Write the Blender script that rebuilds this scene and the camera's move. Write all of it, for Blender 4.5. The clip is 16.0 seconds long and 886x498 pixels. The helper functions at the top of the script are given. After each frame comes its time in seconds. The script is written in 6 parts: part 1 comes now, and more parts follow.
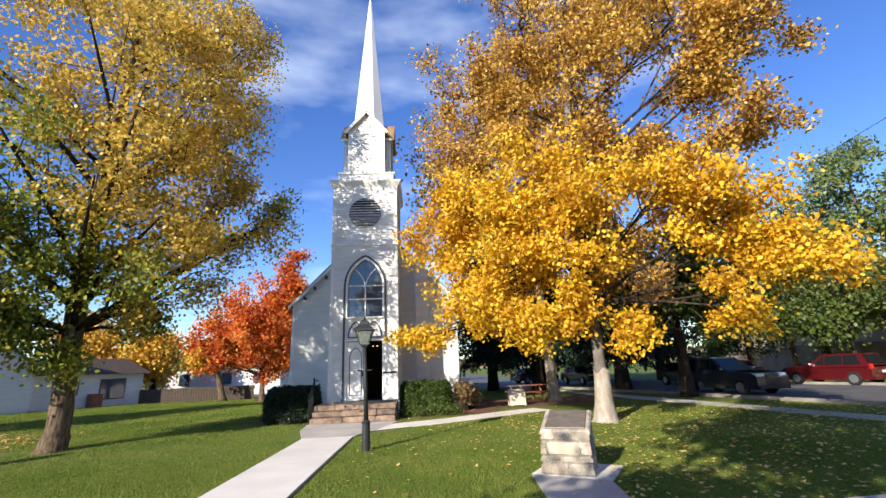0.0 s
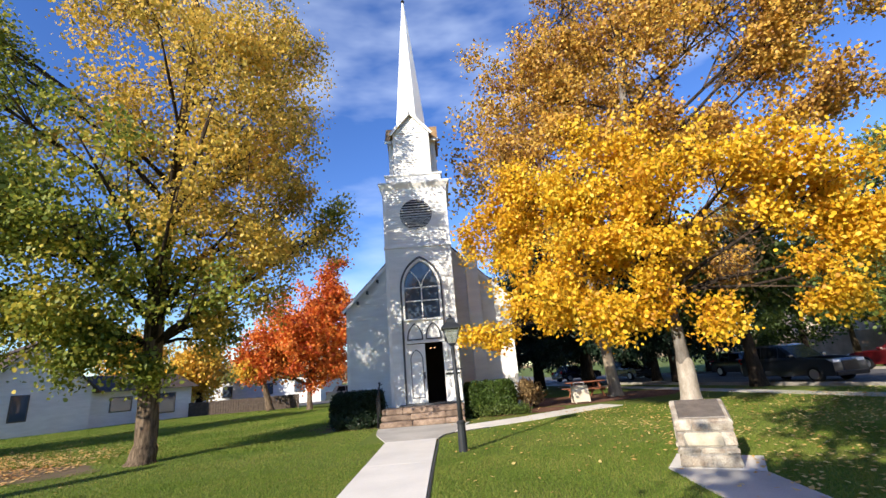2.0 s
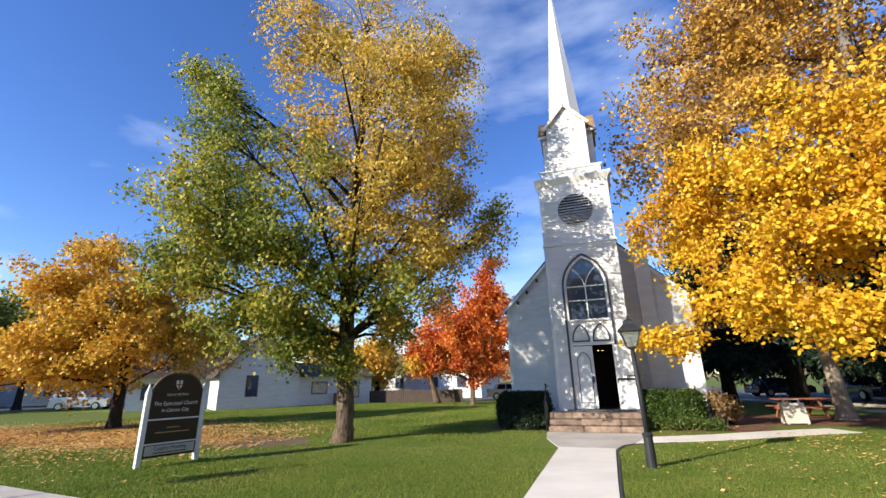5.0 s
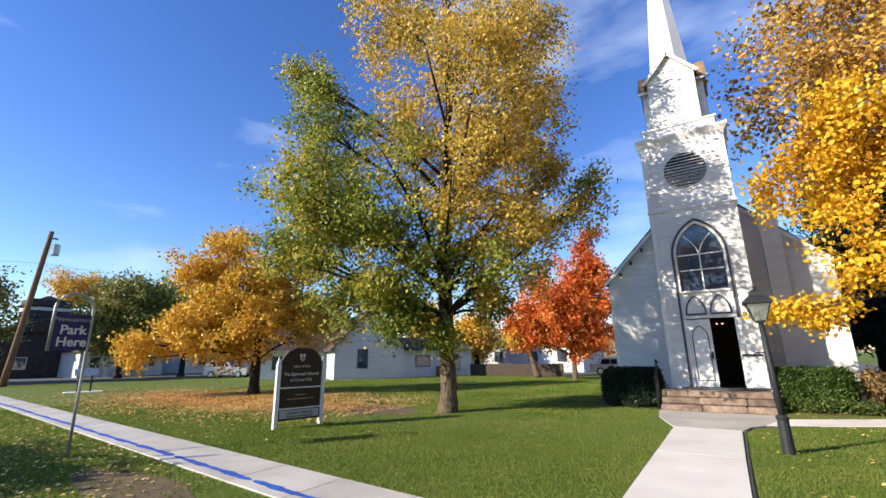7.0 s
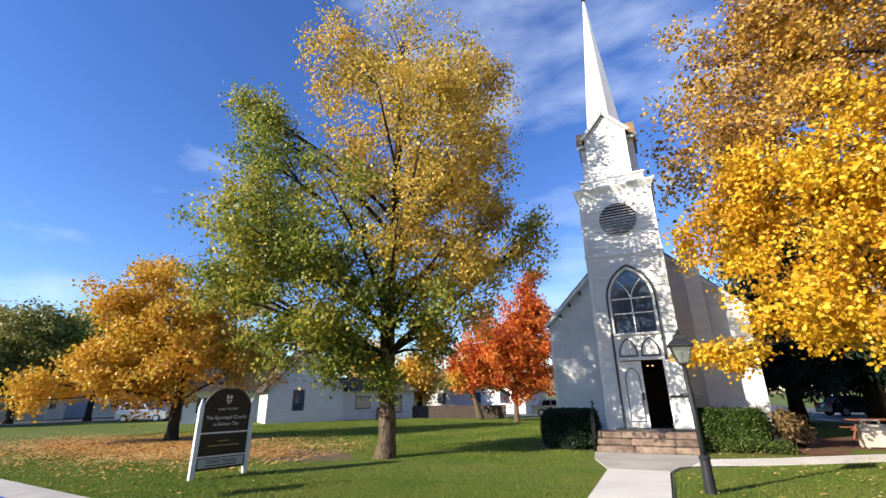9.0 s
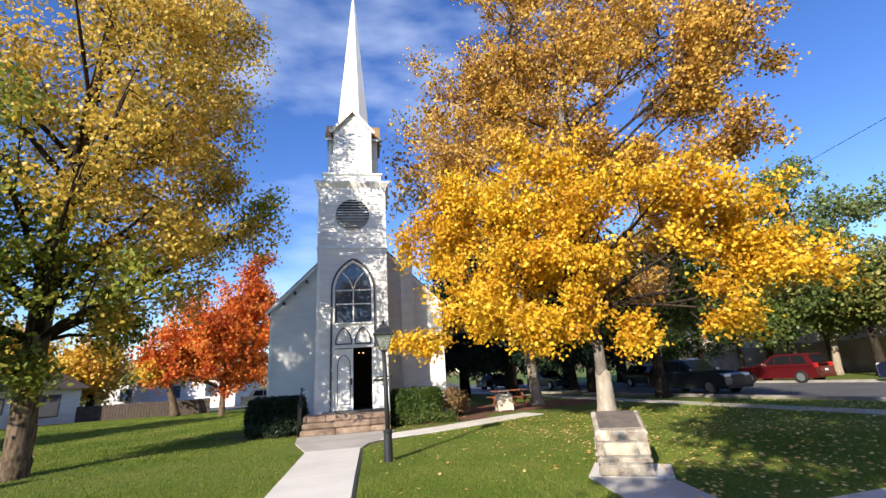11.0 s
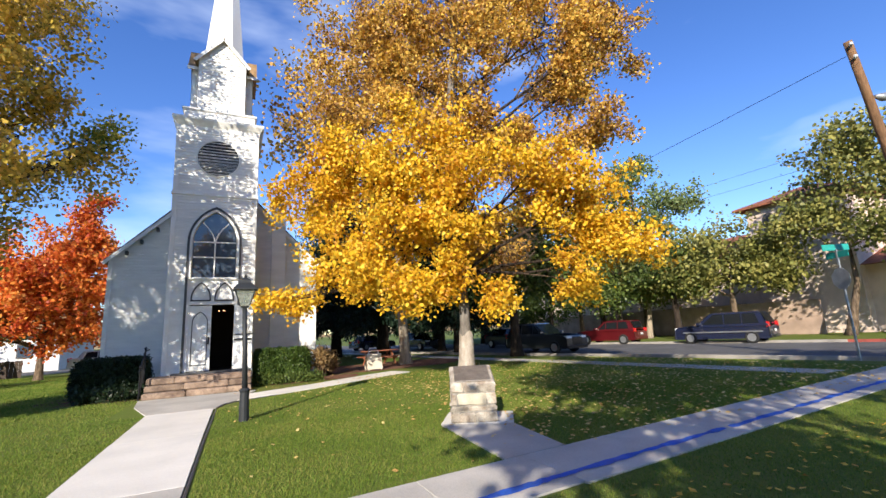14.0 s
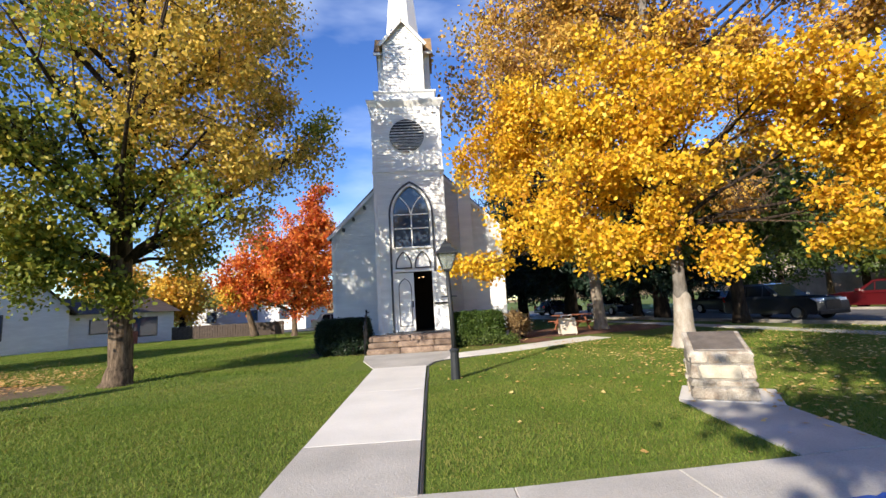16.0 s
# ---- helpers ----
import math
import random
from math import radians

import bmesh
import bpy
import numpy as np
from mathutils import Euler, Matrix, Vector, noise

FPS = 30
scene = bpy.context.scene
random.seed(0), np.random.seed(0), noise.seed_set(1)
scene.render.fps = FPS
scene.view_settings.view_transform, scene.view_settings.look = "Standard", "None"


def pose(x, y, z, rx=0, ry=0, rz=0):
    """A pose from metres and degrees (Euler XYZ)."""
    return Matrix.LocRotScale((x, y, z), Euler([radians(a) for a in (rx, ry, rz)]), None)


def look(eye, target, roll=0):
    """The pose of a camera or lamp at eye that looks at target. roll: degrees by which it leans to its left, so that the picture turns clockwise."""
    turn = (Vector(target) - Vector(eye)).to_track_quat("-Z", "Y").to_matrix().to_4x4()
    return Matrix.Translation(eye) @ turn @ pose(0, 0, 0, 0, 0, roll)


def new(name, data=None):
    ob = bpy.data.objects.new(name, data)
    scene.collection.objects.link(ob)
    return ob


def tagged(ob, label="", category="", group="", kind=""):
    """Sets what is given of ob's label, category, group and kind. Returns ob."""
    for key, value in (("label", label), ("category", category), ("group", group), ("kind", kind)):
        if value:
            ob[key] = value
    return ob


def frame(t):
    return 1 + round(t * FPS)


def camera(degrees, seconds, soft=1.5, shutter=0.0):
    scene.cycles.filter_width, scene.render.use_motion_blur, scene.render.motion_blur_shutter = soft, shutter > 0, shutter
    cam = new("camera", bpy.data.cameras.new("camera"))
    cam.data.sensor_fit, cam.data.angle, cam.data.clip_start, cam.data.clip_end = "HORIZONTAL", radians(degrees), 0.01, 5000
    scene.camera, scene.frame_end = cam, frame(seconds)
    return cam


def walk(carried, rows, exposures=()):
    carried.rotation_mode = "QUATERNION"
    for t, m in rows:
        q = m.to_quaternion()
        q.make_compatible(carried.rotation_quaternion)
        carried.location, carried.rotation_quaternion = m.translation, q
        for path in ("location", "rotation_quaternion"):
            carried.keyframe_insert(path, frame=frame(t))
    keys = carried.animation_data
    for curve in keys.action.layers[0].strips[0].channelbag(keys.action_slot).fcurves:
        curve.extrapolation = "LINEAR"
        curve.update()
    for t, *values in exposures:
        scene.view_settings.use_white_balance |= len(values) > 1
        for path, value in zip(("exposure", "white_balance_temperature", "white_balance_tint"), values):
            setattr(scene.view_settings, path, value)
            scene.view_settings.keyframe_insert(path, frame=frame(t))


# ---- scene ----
cam = camera(91.7, 16.0, soft=1.5)
PATH = [
    (0, (-0.878, -0.284, 1.673), (-0.77, 1.639, 2.211), -2.4),
    (0.5, (-1.257, -0.14, 1.621), (-1.126, 1.763, 2.221), -4.4),
    (1, (-1.69, -0.093, 1.618), (-1.557, 1.819, 2.189), -4.5),
    (1.5, (-2.119, -0.07, 1.61), (-1.957, 1.862, 2.101), -4.7),
    (2, (-2.414, 0.021, 1.633), (-2.386, 1.942, 2.191), -4.8),
    (2.5, (-2.548, 0.128, 1.642), (-2.511, 2.049, 2.198), -4.5),
    (3, (-2.648, 0.062, 1.691), (-2.744, 1.967, 2.292), -4.2),
    (3.5, (-2.686, 0.1, 1.669), (-2.94, 2.001, 2.236), -4.0),
    (4, (-2.729, 0.095, 1.686), (-3.122, 1.959, 2.294), -2.8),
    (4.5, (-2.756, 0.058, 1.69), (-3.283, 1.884, 2.312), -1.6),
    (5, (-2.799, 0.071, 1.689), (-3.445, 1.87, 2.279), -1.3),
    (5.2, (-2.821, 0.075, 1.688), (-3.529, 1.852, 2.272), -1.3),
    (7.3, (-2.849, 0.066, 1.724), (-3.939, 1.674, 2.199), -0.9),
    (7.5, (-2.865, 0.05, 1.714), (-3.979, 1.642, 2.188), -1.0),
    (8, (-2.826, 0.047, 1.736), (-3.919, 1.636, 2.264), -1.4),
    (8.5, (-2.809, 0.049, 1.748), (-3.862, 1.648, 2.324), -1.1),
    (9, (-2.75, 0.104, 1.726), (-3.558, 1.814, 2.379), -0.9),
    (9.5, (-2.688, 0.109, 1.71), (-3.205, 1.912, 2.405), -1.1),
    (10, (-2.616, 0.125, 1.709), (-2.826, 2.001, 2.369), -2.8),
    (10.2, (-2.599, 0.133, 1.707), (-2.673, 2.028, 2.343), -3.1),
    (12.5, (-2.398, 0.205, 1.629), (-1.572, 1.972, 2.071), -2.4),
    (13, (-2.425, 0.176, 1.633), (-1.441, 1.875, 2.012), -1.5),
    (13.5, (-2.376, 0.175, 1.638), (-1.354, 1.861, 1.973), -1.8),
    (14, (-2.369, 0.162, 1.583), (-1.516, 1.933, 1.954), -3.0),
    (14.5, (-2.397, 0.151, 1.522), (-1.738, 1.982, 1.984), -3.9),
    (15, (-2.408, 0.116, 1.451), (-2.05, 2.06, 1.76), -2.6),
    (15.5, (-2.46, 0.121, 1.519), (-2.322, 2.1, 1.772), -5.4),
    (16, (-2.668, 0.945, 1.53), (-2.59, 2.926, 1.791), -3.3),
]
walk(cam, [(t, look(eye, target, roll)) for t, eye, target, roll in PATH])

# ---- world, sun, exposure ----
SUN_ELEV, SUN_X, SUN_Y = 23.6, -0.605, -0.796          # towards the sun
world = bpy.data.worlds.new("sky")
scene.world = world
world.use_nodes = True
wn, wl = world.node_tree.nodes, world.node_tree.links
sky = wn.new("ShaderNodeTexSky")
sky.sky_type, sky.sun_disc = "NISHITA", False
sky.sun_elevation = radians(SUN_ELEV)
sky.sun_rotation = math.atan2(SUN_X, SUN_Y)
sky.air_density, sky.dust_density, sky.ozone_density = 1.0, 0.05, 3.0
cloud = wn.new("ShaderNodeTexNoise")
cloud.inputs["Scale"].default_value, cloud.inputs["Detail"].default_value = 2.2, 5.0
ramp = wn.new("ShaderNodeValToRGB")
ramp.color_ramp.elements[0].position, ramp.color_ramp.elements[1].position = 0.57, 1.1
mapc = wn.new("ShaderNodeMapping")
mapc.inputs["Scale"].default_value = (1.0, 1.0, 3.2)
texc = wn.new("ShaderNodeTexCoord")
mixc = wn.new("ShaderNodeMixRGB")
mixc.inputs["Color2"].default_value = (4.8, 5.5, 6.8, 1)
wl.new(texc.outputs["Generated"], mapc.inputs["Vector"])
wl.new(mapc.outputs["Vector"], cloud.inputs["Vector"])
bank = wn.new("ShaderNodeVectorMath")               # the bank of thin cloud stands over the church
bank.operation, bank.inputs[1].default_value = "DOT_PRODUCT", (-0.12, 0.937, 0.327)
reach = wn.new("ShaderNodeMapRange")
reach.interpolation_type = "SMOOTHSTEP"
for key, val in (("From Min", 0.84), ("From Max", 1.0), ("To Min", 0.0), ("To Max", 0.06)):
    reach.inputs[key].default_value = val
veil = wn.new("ShaderNodeMath")
veil.operation = "ADD"
wl.new(texc.outputs["Generated"], bank.inputs[0])
wl.new(bank.outputs["Value"], reach.inputs["Value"])
wl.new(reach.outputs["Result"], veil.inputs[0])
wl.new(cloud.outputs["Fac"], veil.inputs[1])
wl.new(veil.outputs[0], ramp.inputs["Fac"])
wl.new(ramp.outputs["Color"], mixc.inputs["Fac"])
deep = wn.new("ShaderNodeHueSaturation")
deep.inputs["Saturation"].default_value = 1.22
deep.inputs["Hue"].default_value = 0.517
wl.new(sky.outputs["Color"], deep.inputs["Color"])
wl.new(deep.outputs["Color"], mixc.inputs["Color1"])
wl.new(mixc.outputs["Color"], wn["Background"].inputs["Color"])
wn["Background"].inputs["Strength"].default_value = 0.14
sun = new("sun", bpy.data.lights.new("sun", "SUN"))
sun.data.energy, sun.data.angle, sun.data.color = 5.0, radians(0.53), (1.0, 0.91, 0.77)
h = math.cos(radians(SUN_ELEV)) / math.hypot(SUN_X, SUN_Y)
sun.matrix_world = look((SUN_X * h * 60, SUN_Y * h * 60, 60 * math.sin(radians(SUN_ELEV))), (0, 0, 0))
scene.view_settings.exposure = 0.80

# ---- materials ----
def material(name, colour, rough=0.7, var=0.15, scale=3.0, fine=40.0, bump=0.2, metal=0.0, dark=None, spec=0.4, amount=0.5,
             object_random=0.0, stretch=(1, 1, 1), coat=0.0):
    """Base colour with variation at two scales, bump and optional second colour."""
    m = bpy.data.materials.new(name)
    m.use_nodes = True
    n, l = m.node_tree.nodes, m.node_tree.links
    b = n["Principled BSDF"]
    b.inputs["Roughness"].default_value, b.inputs["Metallic"].default_value = rough, metal
    b.inputs["Specular IOR Level"].default_value = spec
    b.inputs["Coat Weight"].default_value = coat
    tc, mp = n.new("ShaderNodeTexCoord"), n.new("ShaderNodeMapping")
    mp.inputs["Scale"].default_value = stretch
    l.new(tc.outputs["Object"], mp.inputs["Vector"])
    a, f = n.new("ShaderNodeTexNoise"), n.new("ShaderNodeTexNoise")
    for node, s, d in ((a, scale, 4), (f, fine, 3)):
        node.inputs["Scale"].default_value, node.inputs["Detail"].default_value = s, d
        l.new(mp.outputs["Vector"], node.inputs["Vector"])
    r = n.new("ShaderNodeValToRGB")
    r.color_ramp.elements[0].position, r.color_ramp.elements[1].position = 0.5 - 0.3 * amount, 0.5 + 0.3 * amount
    low = dark or tuple(c * (1 - 2 * var) for c in colour)
    r.color_ramp.elements[0].color, r.color_ramp.elements[1].color = (*low, 1), (*colour, 1)
    l.new(a.outputs["Fac"], r.inputs["Fac"])
    mx = n.new("ShaderNodeMixRGB")
    mx.blend_type = "MULTIPLY"
    mx.inputs["Fac"].default_value = min(1, var * 3)
    l.new(r.outputs["Color"], mx.inputs["Color1"])
    r2 = n.new("ShaderNodeValToRGB")
    r2.color_ramp.elements[0].position, r2.color_ramp.elements[1].position = 0.3, 0.6
    r2.color_ramp.elements[0].color = (0.6, 0.6, 0.6, 1)
    l.new(f.outputs["Fac"], r2.inputs["Fac"])
    l.new(r2.outputs["Color"], mx.inputs["Color2"])
    last = mx.outputs["Color"]
    if object_random:
        info, hsv, mr = n.new("ShaderNodeObjectInfo"), n.new("ShaderNodeHueSaturation"), n.new("ShaderNodeMapRange")
        mr.inputs["To Min"].default_value, mr.inputs["To Max"].default_value = 1 - object_random, 1 + object_random
        l.new(info.outputs["Random"], mr.inputs["Value"])
        l.new(mr.outputs["Result"], hsv.inputs["Value"])
        l.new(last, hsv.inputs["Color"])
        last = hsv.outputs["Color"]
    l.new(last, b.inputs["Base Color"])
    bp = n.new("ShaderNodeBump")
    bp.inputs["Strength"].default_value, bp.inputs["Distance"].default_value = bump, 0.02
    l.new(f.outputs["Fac"], bp.inputs["Height"])
    l.new(bp.outputs["Normal"], b.inputs["Normal"])
    return m


def leaf_material(name, colours, glow=0.33, rough=0.5):
    """Leaves: each one its own tint, light passing through the blade."""
    m = bpy.data.materials.new(name)
    m.use_nodes = True
    n, l = m.node_tree.nodes, m.node_tree.links
    geo, r = n.new("ShaderNodeNewGeometry"), n.new("ShaderNodeValToRGB")
    r.color_ramp.elements.remove(r.color_ramp.elements[1])
    for i, c in enumerate(colours):
        e = r.color_ramp.elements[0] if i == 0 else r.color_ramp.elements.new(i / (len(colours) - 1))
        e.position, e.color = i / (len(colours) - 1), (*c, 1)
    tc, nz, add = n.new("ShaderNodeTexCoord"), n.new("ShaderNodeTexNoise"), n.new("ShaderNodeMath")
    nz.inputs["Scale"].default_value = 0.45
    l.new(tc.outputs["Object"], nz.inputs["Vector"])
    sc = n.new("ShaderNodeMath")
    sc.operation, sc.inputs[1].default_value, sc.inputs[2].default_value = "MULTIPLY_ADD", 1.6, -0.8
    l.new(nz.outputs["Fac"], sc.inputs[0])
    l.new(geo.outputs["Random Per Island"], add.inputs[0])
    l.new(sc.outputs[0], add.inputs[1])
    l.new(add.outputs[0], r.inputs["Fac"])
    b = n["Principled BSDF"]
    b.inputs["Roughness"].default_value, b.inputs["Specular IOR Level"].default_value = rough, 0.3
    tr, mix = n.new("ShaderNodeBsdfTranslucent"), n.new("ShaderNodeMixShader")
    l.new(r.outputs["Color"], b.inputs["Base Color"])
    l.new(r.outputs["Color"], tr.inputs["Color"])
    mix.inputs["Fac"].default_value = glow
    l.new(b.outputs[0], mix.inputs[1])
    l.new(tr.outputs[0], mix.inputs[2])
    l.new(mix.outputs[0], n["Material Output"].inputs["Surface"])
    return m


def glass_material(name, colour=(0.02, 0.025, 0.03), rough=0.03, seethrough=0.0):
    m = bpy.data.materials.new(name)
    m.use_nodes = True
    b = m.node_tree.nodes["Principled BSDF"]
    b.inputs["Base Color"].default_value = (*colour, 1)
    b.inputs["Roughness"].default_value, b.inputs["Specular IOR Level"].default_value = rough, 0.8
    b.inputs["Transmission Weight"].default_value = seethrough
    return m


def glow_material(name, colour, strength):
    m = bpy.data.materials.new(name)
    m.use_nodes = True
    b = m.node_tree.nodes["Principled BSDF"]
    b.inputs["Emission Color"].default_value = (*colour, 1)
    b.inputs["Emission Strength"].default_value = strength
    return m


WHITE = material("white_painted_siding", (0.80, 0.79, 0.76), 0.6, 0.06, 1.2, 30, 0.15, stretch=(1, 1, 4))
TRIM_WHITE = material("white_trim_paint", (0.82, 0.81, 0.78), 0.5, 0.05, 2, 50, 0.1)
TRIM_DARK = material("dark_grey_trim_paint", (0.07, 0.07, 0.075), 0.5, 0.1, 4, 60, 0.1)
SPIRE = material("white_spire_metal", (0.83, 0.83, 0.82), 0.4, 0.05, 0.8, 12, 0.1)
SHINGLE_BROWN = material("brown_cedar_shingle", (0.36, 0.22, 0.10), 0.85, 0.2, 4, 30, 0.5)
SHINGLE_DARK = material("weathered_dark_shingle", (0.085, 0.058, 0.045), 0.9, 0.2, 3, 25, 0.5)
LOUVRE_EDGE = material("worn_louvre_slat", (0.55, 0.52, 0.47), 0.8, 0.2, 6, 50, 0.3)
DARK_ROOM = material("dim_vestibule_wall", (0.03, 0.02, 0.015), 0.9, 0.1)
# blue in the base colour stands in for reflected sky
GLASS = glass_material("sky_tinted_window_glass", (0.045, 0.065, 0.10))
LAMP_GLASS = glass_material("dusty_lantern_glass", (0.50, 0.54, 0.47), 0.2, 0.75)
CAR_GLASS = material("tinted_car_glass", (0.012, 0.014, 0.016), 0.12, 0.05, 2, 20, 0.0, spec=0.3)
IRON = material("black_iron", (0.02, 0.02, 0.022), 0.45, 0.15, 8, 60, 0.1, metal=0.3)
POST_PAINT = material("charcoal_painted_post", (0.03, 0.033, 0.037), 0.6, 0.12, 6, 60, 0.1, metal=0.2)
SANDSTONE = material("warm_sandstone", (0.36, 0.26, 0.19), 0.9, 0.28, 4, 30, 0.9, dark=(0.17, 0.115, 0.085), object_random=0.25)
STONE_PALE = material("pale_quarried_stone", (0.50, 0.45, 0.37), 0.9, 0.20, 5, 40, 1.0, dark=(0.27, 0.21, 0.155), object_random=0.26)
STONE_CREAM = material("cream_dressed_stone", (0.56, 0.49, 0.37), 0.85, 0.12, 6, 60, 0.3)
MORTAR = material("grey_mortar", (0.33, 0.30, 0.26), 0.95, 0.15, 10, 80, 0.6)
BRONZE = material("weathered_bronze_plaque", (0.26, 0.23, 0.20), 0.5, 0.15, 6, 60, 0.3, metal=0.4)
CONCRETE = material("pale_concrete", (0.75, 0.71, 0.64), 0.9, 0.07, 0.9, 60, 0.25, object_random=0.05)
CONCRETE_OLD = material("old_grey_concrete", (0.56, 0.52, 0.46), 0.9, 0.12, 1.0, 60, 0.3, object_random=0.07)
# kerb concrete, darker than the walks
KERB_STONE = material("dull_kerb_concrete", (0.34, 0.31, 0.27), 0.9, 0.18, 1.0, 60, 0.4)
LITTER = material("amber_leaf_litter", (0.46, 0.24, 0.065), 0.95, 0.22, 1.6, 14, 0.9, dark=(0.20, 0.15, 0.04), spec=0.1, amount=1.0)
ASPHALT = material("worn_asphalt", (0.13, 0.125, 0.12), 0.9, 0.15, 0.6, 90, 0.4)
BLUE_PAINT = material("blue_marking_paint", (0.03, 0.13, 0.60), 0.7, 0.2, 3, 40, 0.1)
RED_PAINT = material("faded_red_kerb_paint", (0.32, 0.07, 0.05), 0.8, 0.2, 3, 40, 0.2)
GRASS_GROUND = material("mown_lawn", (0.115, 0.18, 0.024), 0.95, 0.2, 0.5, 28, 0.8, dark=(0.16, 0.165, 0.04), spec=0.15, amount=0.9)
DIRT = material("bare_brown_soil", (0.20, 0.14, 0.09), 0.95, 0.15, 2, 40, 0.6, dark=(0.13, 0.10, 0.06), spec=0.1)
MULCH = material("reddish_bark_mulch", (0.25, 0.13, 0.085), 0.95, 0.22, 3, 45, 0.8, spec=0.1)
BARK = material("furrowed_grey_brown_bark", (0.22, 0.16, 0.11), 0.95, 0.25, 5, 22, 1.0, dark=(0.07, 0.05, 0.035), spec=0.1, stretch=(3, 3, 0.6))
# bark with the crowns' shade put into its dark colour
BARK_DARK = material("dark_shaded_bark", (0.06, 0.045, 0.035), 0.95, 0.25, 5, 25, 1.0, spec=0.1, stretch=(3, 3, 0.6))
BARK_PALE = material("pale_whitened_bark", (0.40, 0.33, 0.25), 0.9, 0.16, 4, 25, 0.8, spec=0.1, stretch=(3, 3, 0.7))
BARK_MOTTLED = material("mottled_grey_bark", (0.30, 0.27, 0.24), 0.95, 0.25, 2.4, 25, 1.0, dark=(0.035, 0.028, 0.022), spec=0.1, amount=1.0, stretch=(2, 2, 1))
BARK_CHALK = material("whitewashed_bark", (0.46, 0.41, 0.35), 0.95, 0.18, 3, 25, 0.8, dark=(0.30, 0.25, 0.20), spec=0.1, stretch=(2, 2, 0.8))
TWIG = material("thin_brown_twig", (0.12, 0.085, 0.06), 0.95, 0.2, 5, 30, 0.4, spec=0.1)
LEAF_GREEN = leaf_material("green_leaves", [(0.11, 0.15, 0.025), (0.22, 0.265, 0.042), (0.38, 0.375, 0.06), (0.60, 0.47, 0.075)], 0.42)
LEAF_PALE = leaf_material("pale_blue_green_leaves", [(0.10, 0.15, 0.05), (0.17, 0.22, 0.075), (0.26, 0.30, 0.11)])
LEAF_FALLEN = leaf_material("dry_fallen_leaves", [(0.46, 0.26, 0.08), (0.68, 0.46, 0.15), (0.78, 0.60, 0.24)], 0.2)
LEAF_AMBER = leaf_material("fallen_amber_leaves", [(0.46, 0.22, 0.06), (0.66, 0.38, 0.11), (0.74, 0.48, 0.18)], 0.15)
LEAF_DEEP = leaf_material("deep_green_leaves", [(0.045, 0.07, 0.018), (0.085, 0.125, 0.026), (0.15, 0.19, 0.04)], 0.3)
LEAF_OLIVE = leaf_material("olive_gold_leaves", [(0.26, 0.205, 0.04), (0.52, 0.385, 0.06), (0.72, 0.49, 0.085), (0.78, 0.51, 0.11)], 0.40)
LEAF_GOLD = leaf_material("old_gold_leaves", [(0.24, 0.12, 0.035), (0.48, 0.26, 0.05), (0.66, 0.40, 0.07), (0.76, 0.52, 0.11)], 0.33)
LEAF_YELLOW = leaf_material("bright_yellow_leaves", [(0.50, 0.24, 0.02), (0.70, 0.40, 0.02), (0.80, 0.51, 0.03), (0.78, 0.57, 0.06)], 0.34)
LEAF_RED = leaf_material("scarlet_orange_leaves", [(0.40, 0.06, 0.02), (0.62, 0.14, 0.03), (0.78, 0.25, 0.045), (0.82, 0.37, 0.08)], 0.42)
LEAF_ORANGE = leaf_material("amber_leaves", [(0.46, 0.22, 0.03), (0.66, 0.38, 0.045), (0.76, 0.48, 0.055), (0.70, 0.50, 0.08)], 0.3)
LEAF_GREY = leaf_material("grey_green_leaves", [(0.10, 0.115, 0.03), (0.20, 0.205, 0.05), (0.36, 0.32, 0.09)], 0.28)
NEEDLE = leaf_material("dark_spruce_needles", [(0.008, 0.02, 0.012), (0.015, 0.035, 0.02), (0.03, 0.055, 0.03)], 0.15)
HEDGE_DARK = leaf_material("dark_clipped_yew", [(0.008, 0.018, 0.008), (0.015, 0.03, 0.012), (0.025, 0.045, 0.016)], 0.15)
HEDGE_GREEN = leaf_material("clipped_green_box", [(0.03, 0.06, 0.012), (0.06, 0.10, 0.018), (0.09, 0.14, 0.025)], 0.25)
DRY_STEMS = leaf_material("dry_straw_stems", [(0.25, 0.16, 0.07), (0.38, 0.26, 0.12)], 0.2)
BLADE = leaf_material("grass_blades", [(0.085, 0.145, 0.018), (0.135, 0.205, 0.024), (0.185, 0.245, 0.034), (0.27, 0.26, 0.07)], 0.35, 0.75)
STUCCO = material("pinkish_stucco", (0.80, 0.63, 0.52), 0.9, 0.10, 1.0, 30, 0.4)
# browner copy of the stucco, tree shade put into its colour
STUCCO_DIM = material("shaded_brown_stucco", (0.50, 0.36, 0.28), 0.9, 0.15, 1.2, 30, 0.4)
TILE_RED = material("red_clay_roof_tile", (0.36, 0.13, 0.07), 0.85, 0.2, 3, 20, 0.5)
HOUSE_WHITE = material("white_house_siding", (0.70, 0.70, 0.70), 0.7, 0.06, 1.5, 30, 0.2, stretch=(1, 1, 4))
BRICK_RED = material("red_brick", (0.28, 0.11, 0.07), 0.9, 0.2, 6, 30, 0.4)
WOOD_FENCE = material("grey_brown_fence_board", (0.09, 0.065, 0.05), 0.9, 0.2, 5, 30, 0.4)
POLE_WOOD = material("brown_utility_pole_wood", (0.24, 0.13, 0.065), 0.9, 0.2, 4, 30, 0.6, stretch=(4, 4, 0.4))
GALV = material("galvanised_metal", (0.45, 0.46, 0.47), 0.45, 0.1, 5, 50, 0.1, metal=0.7)
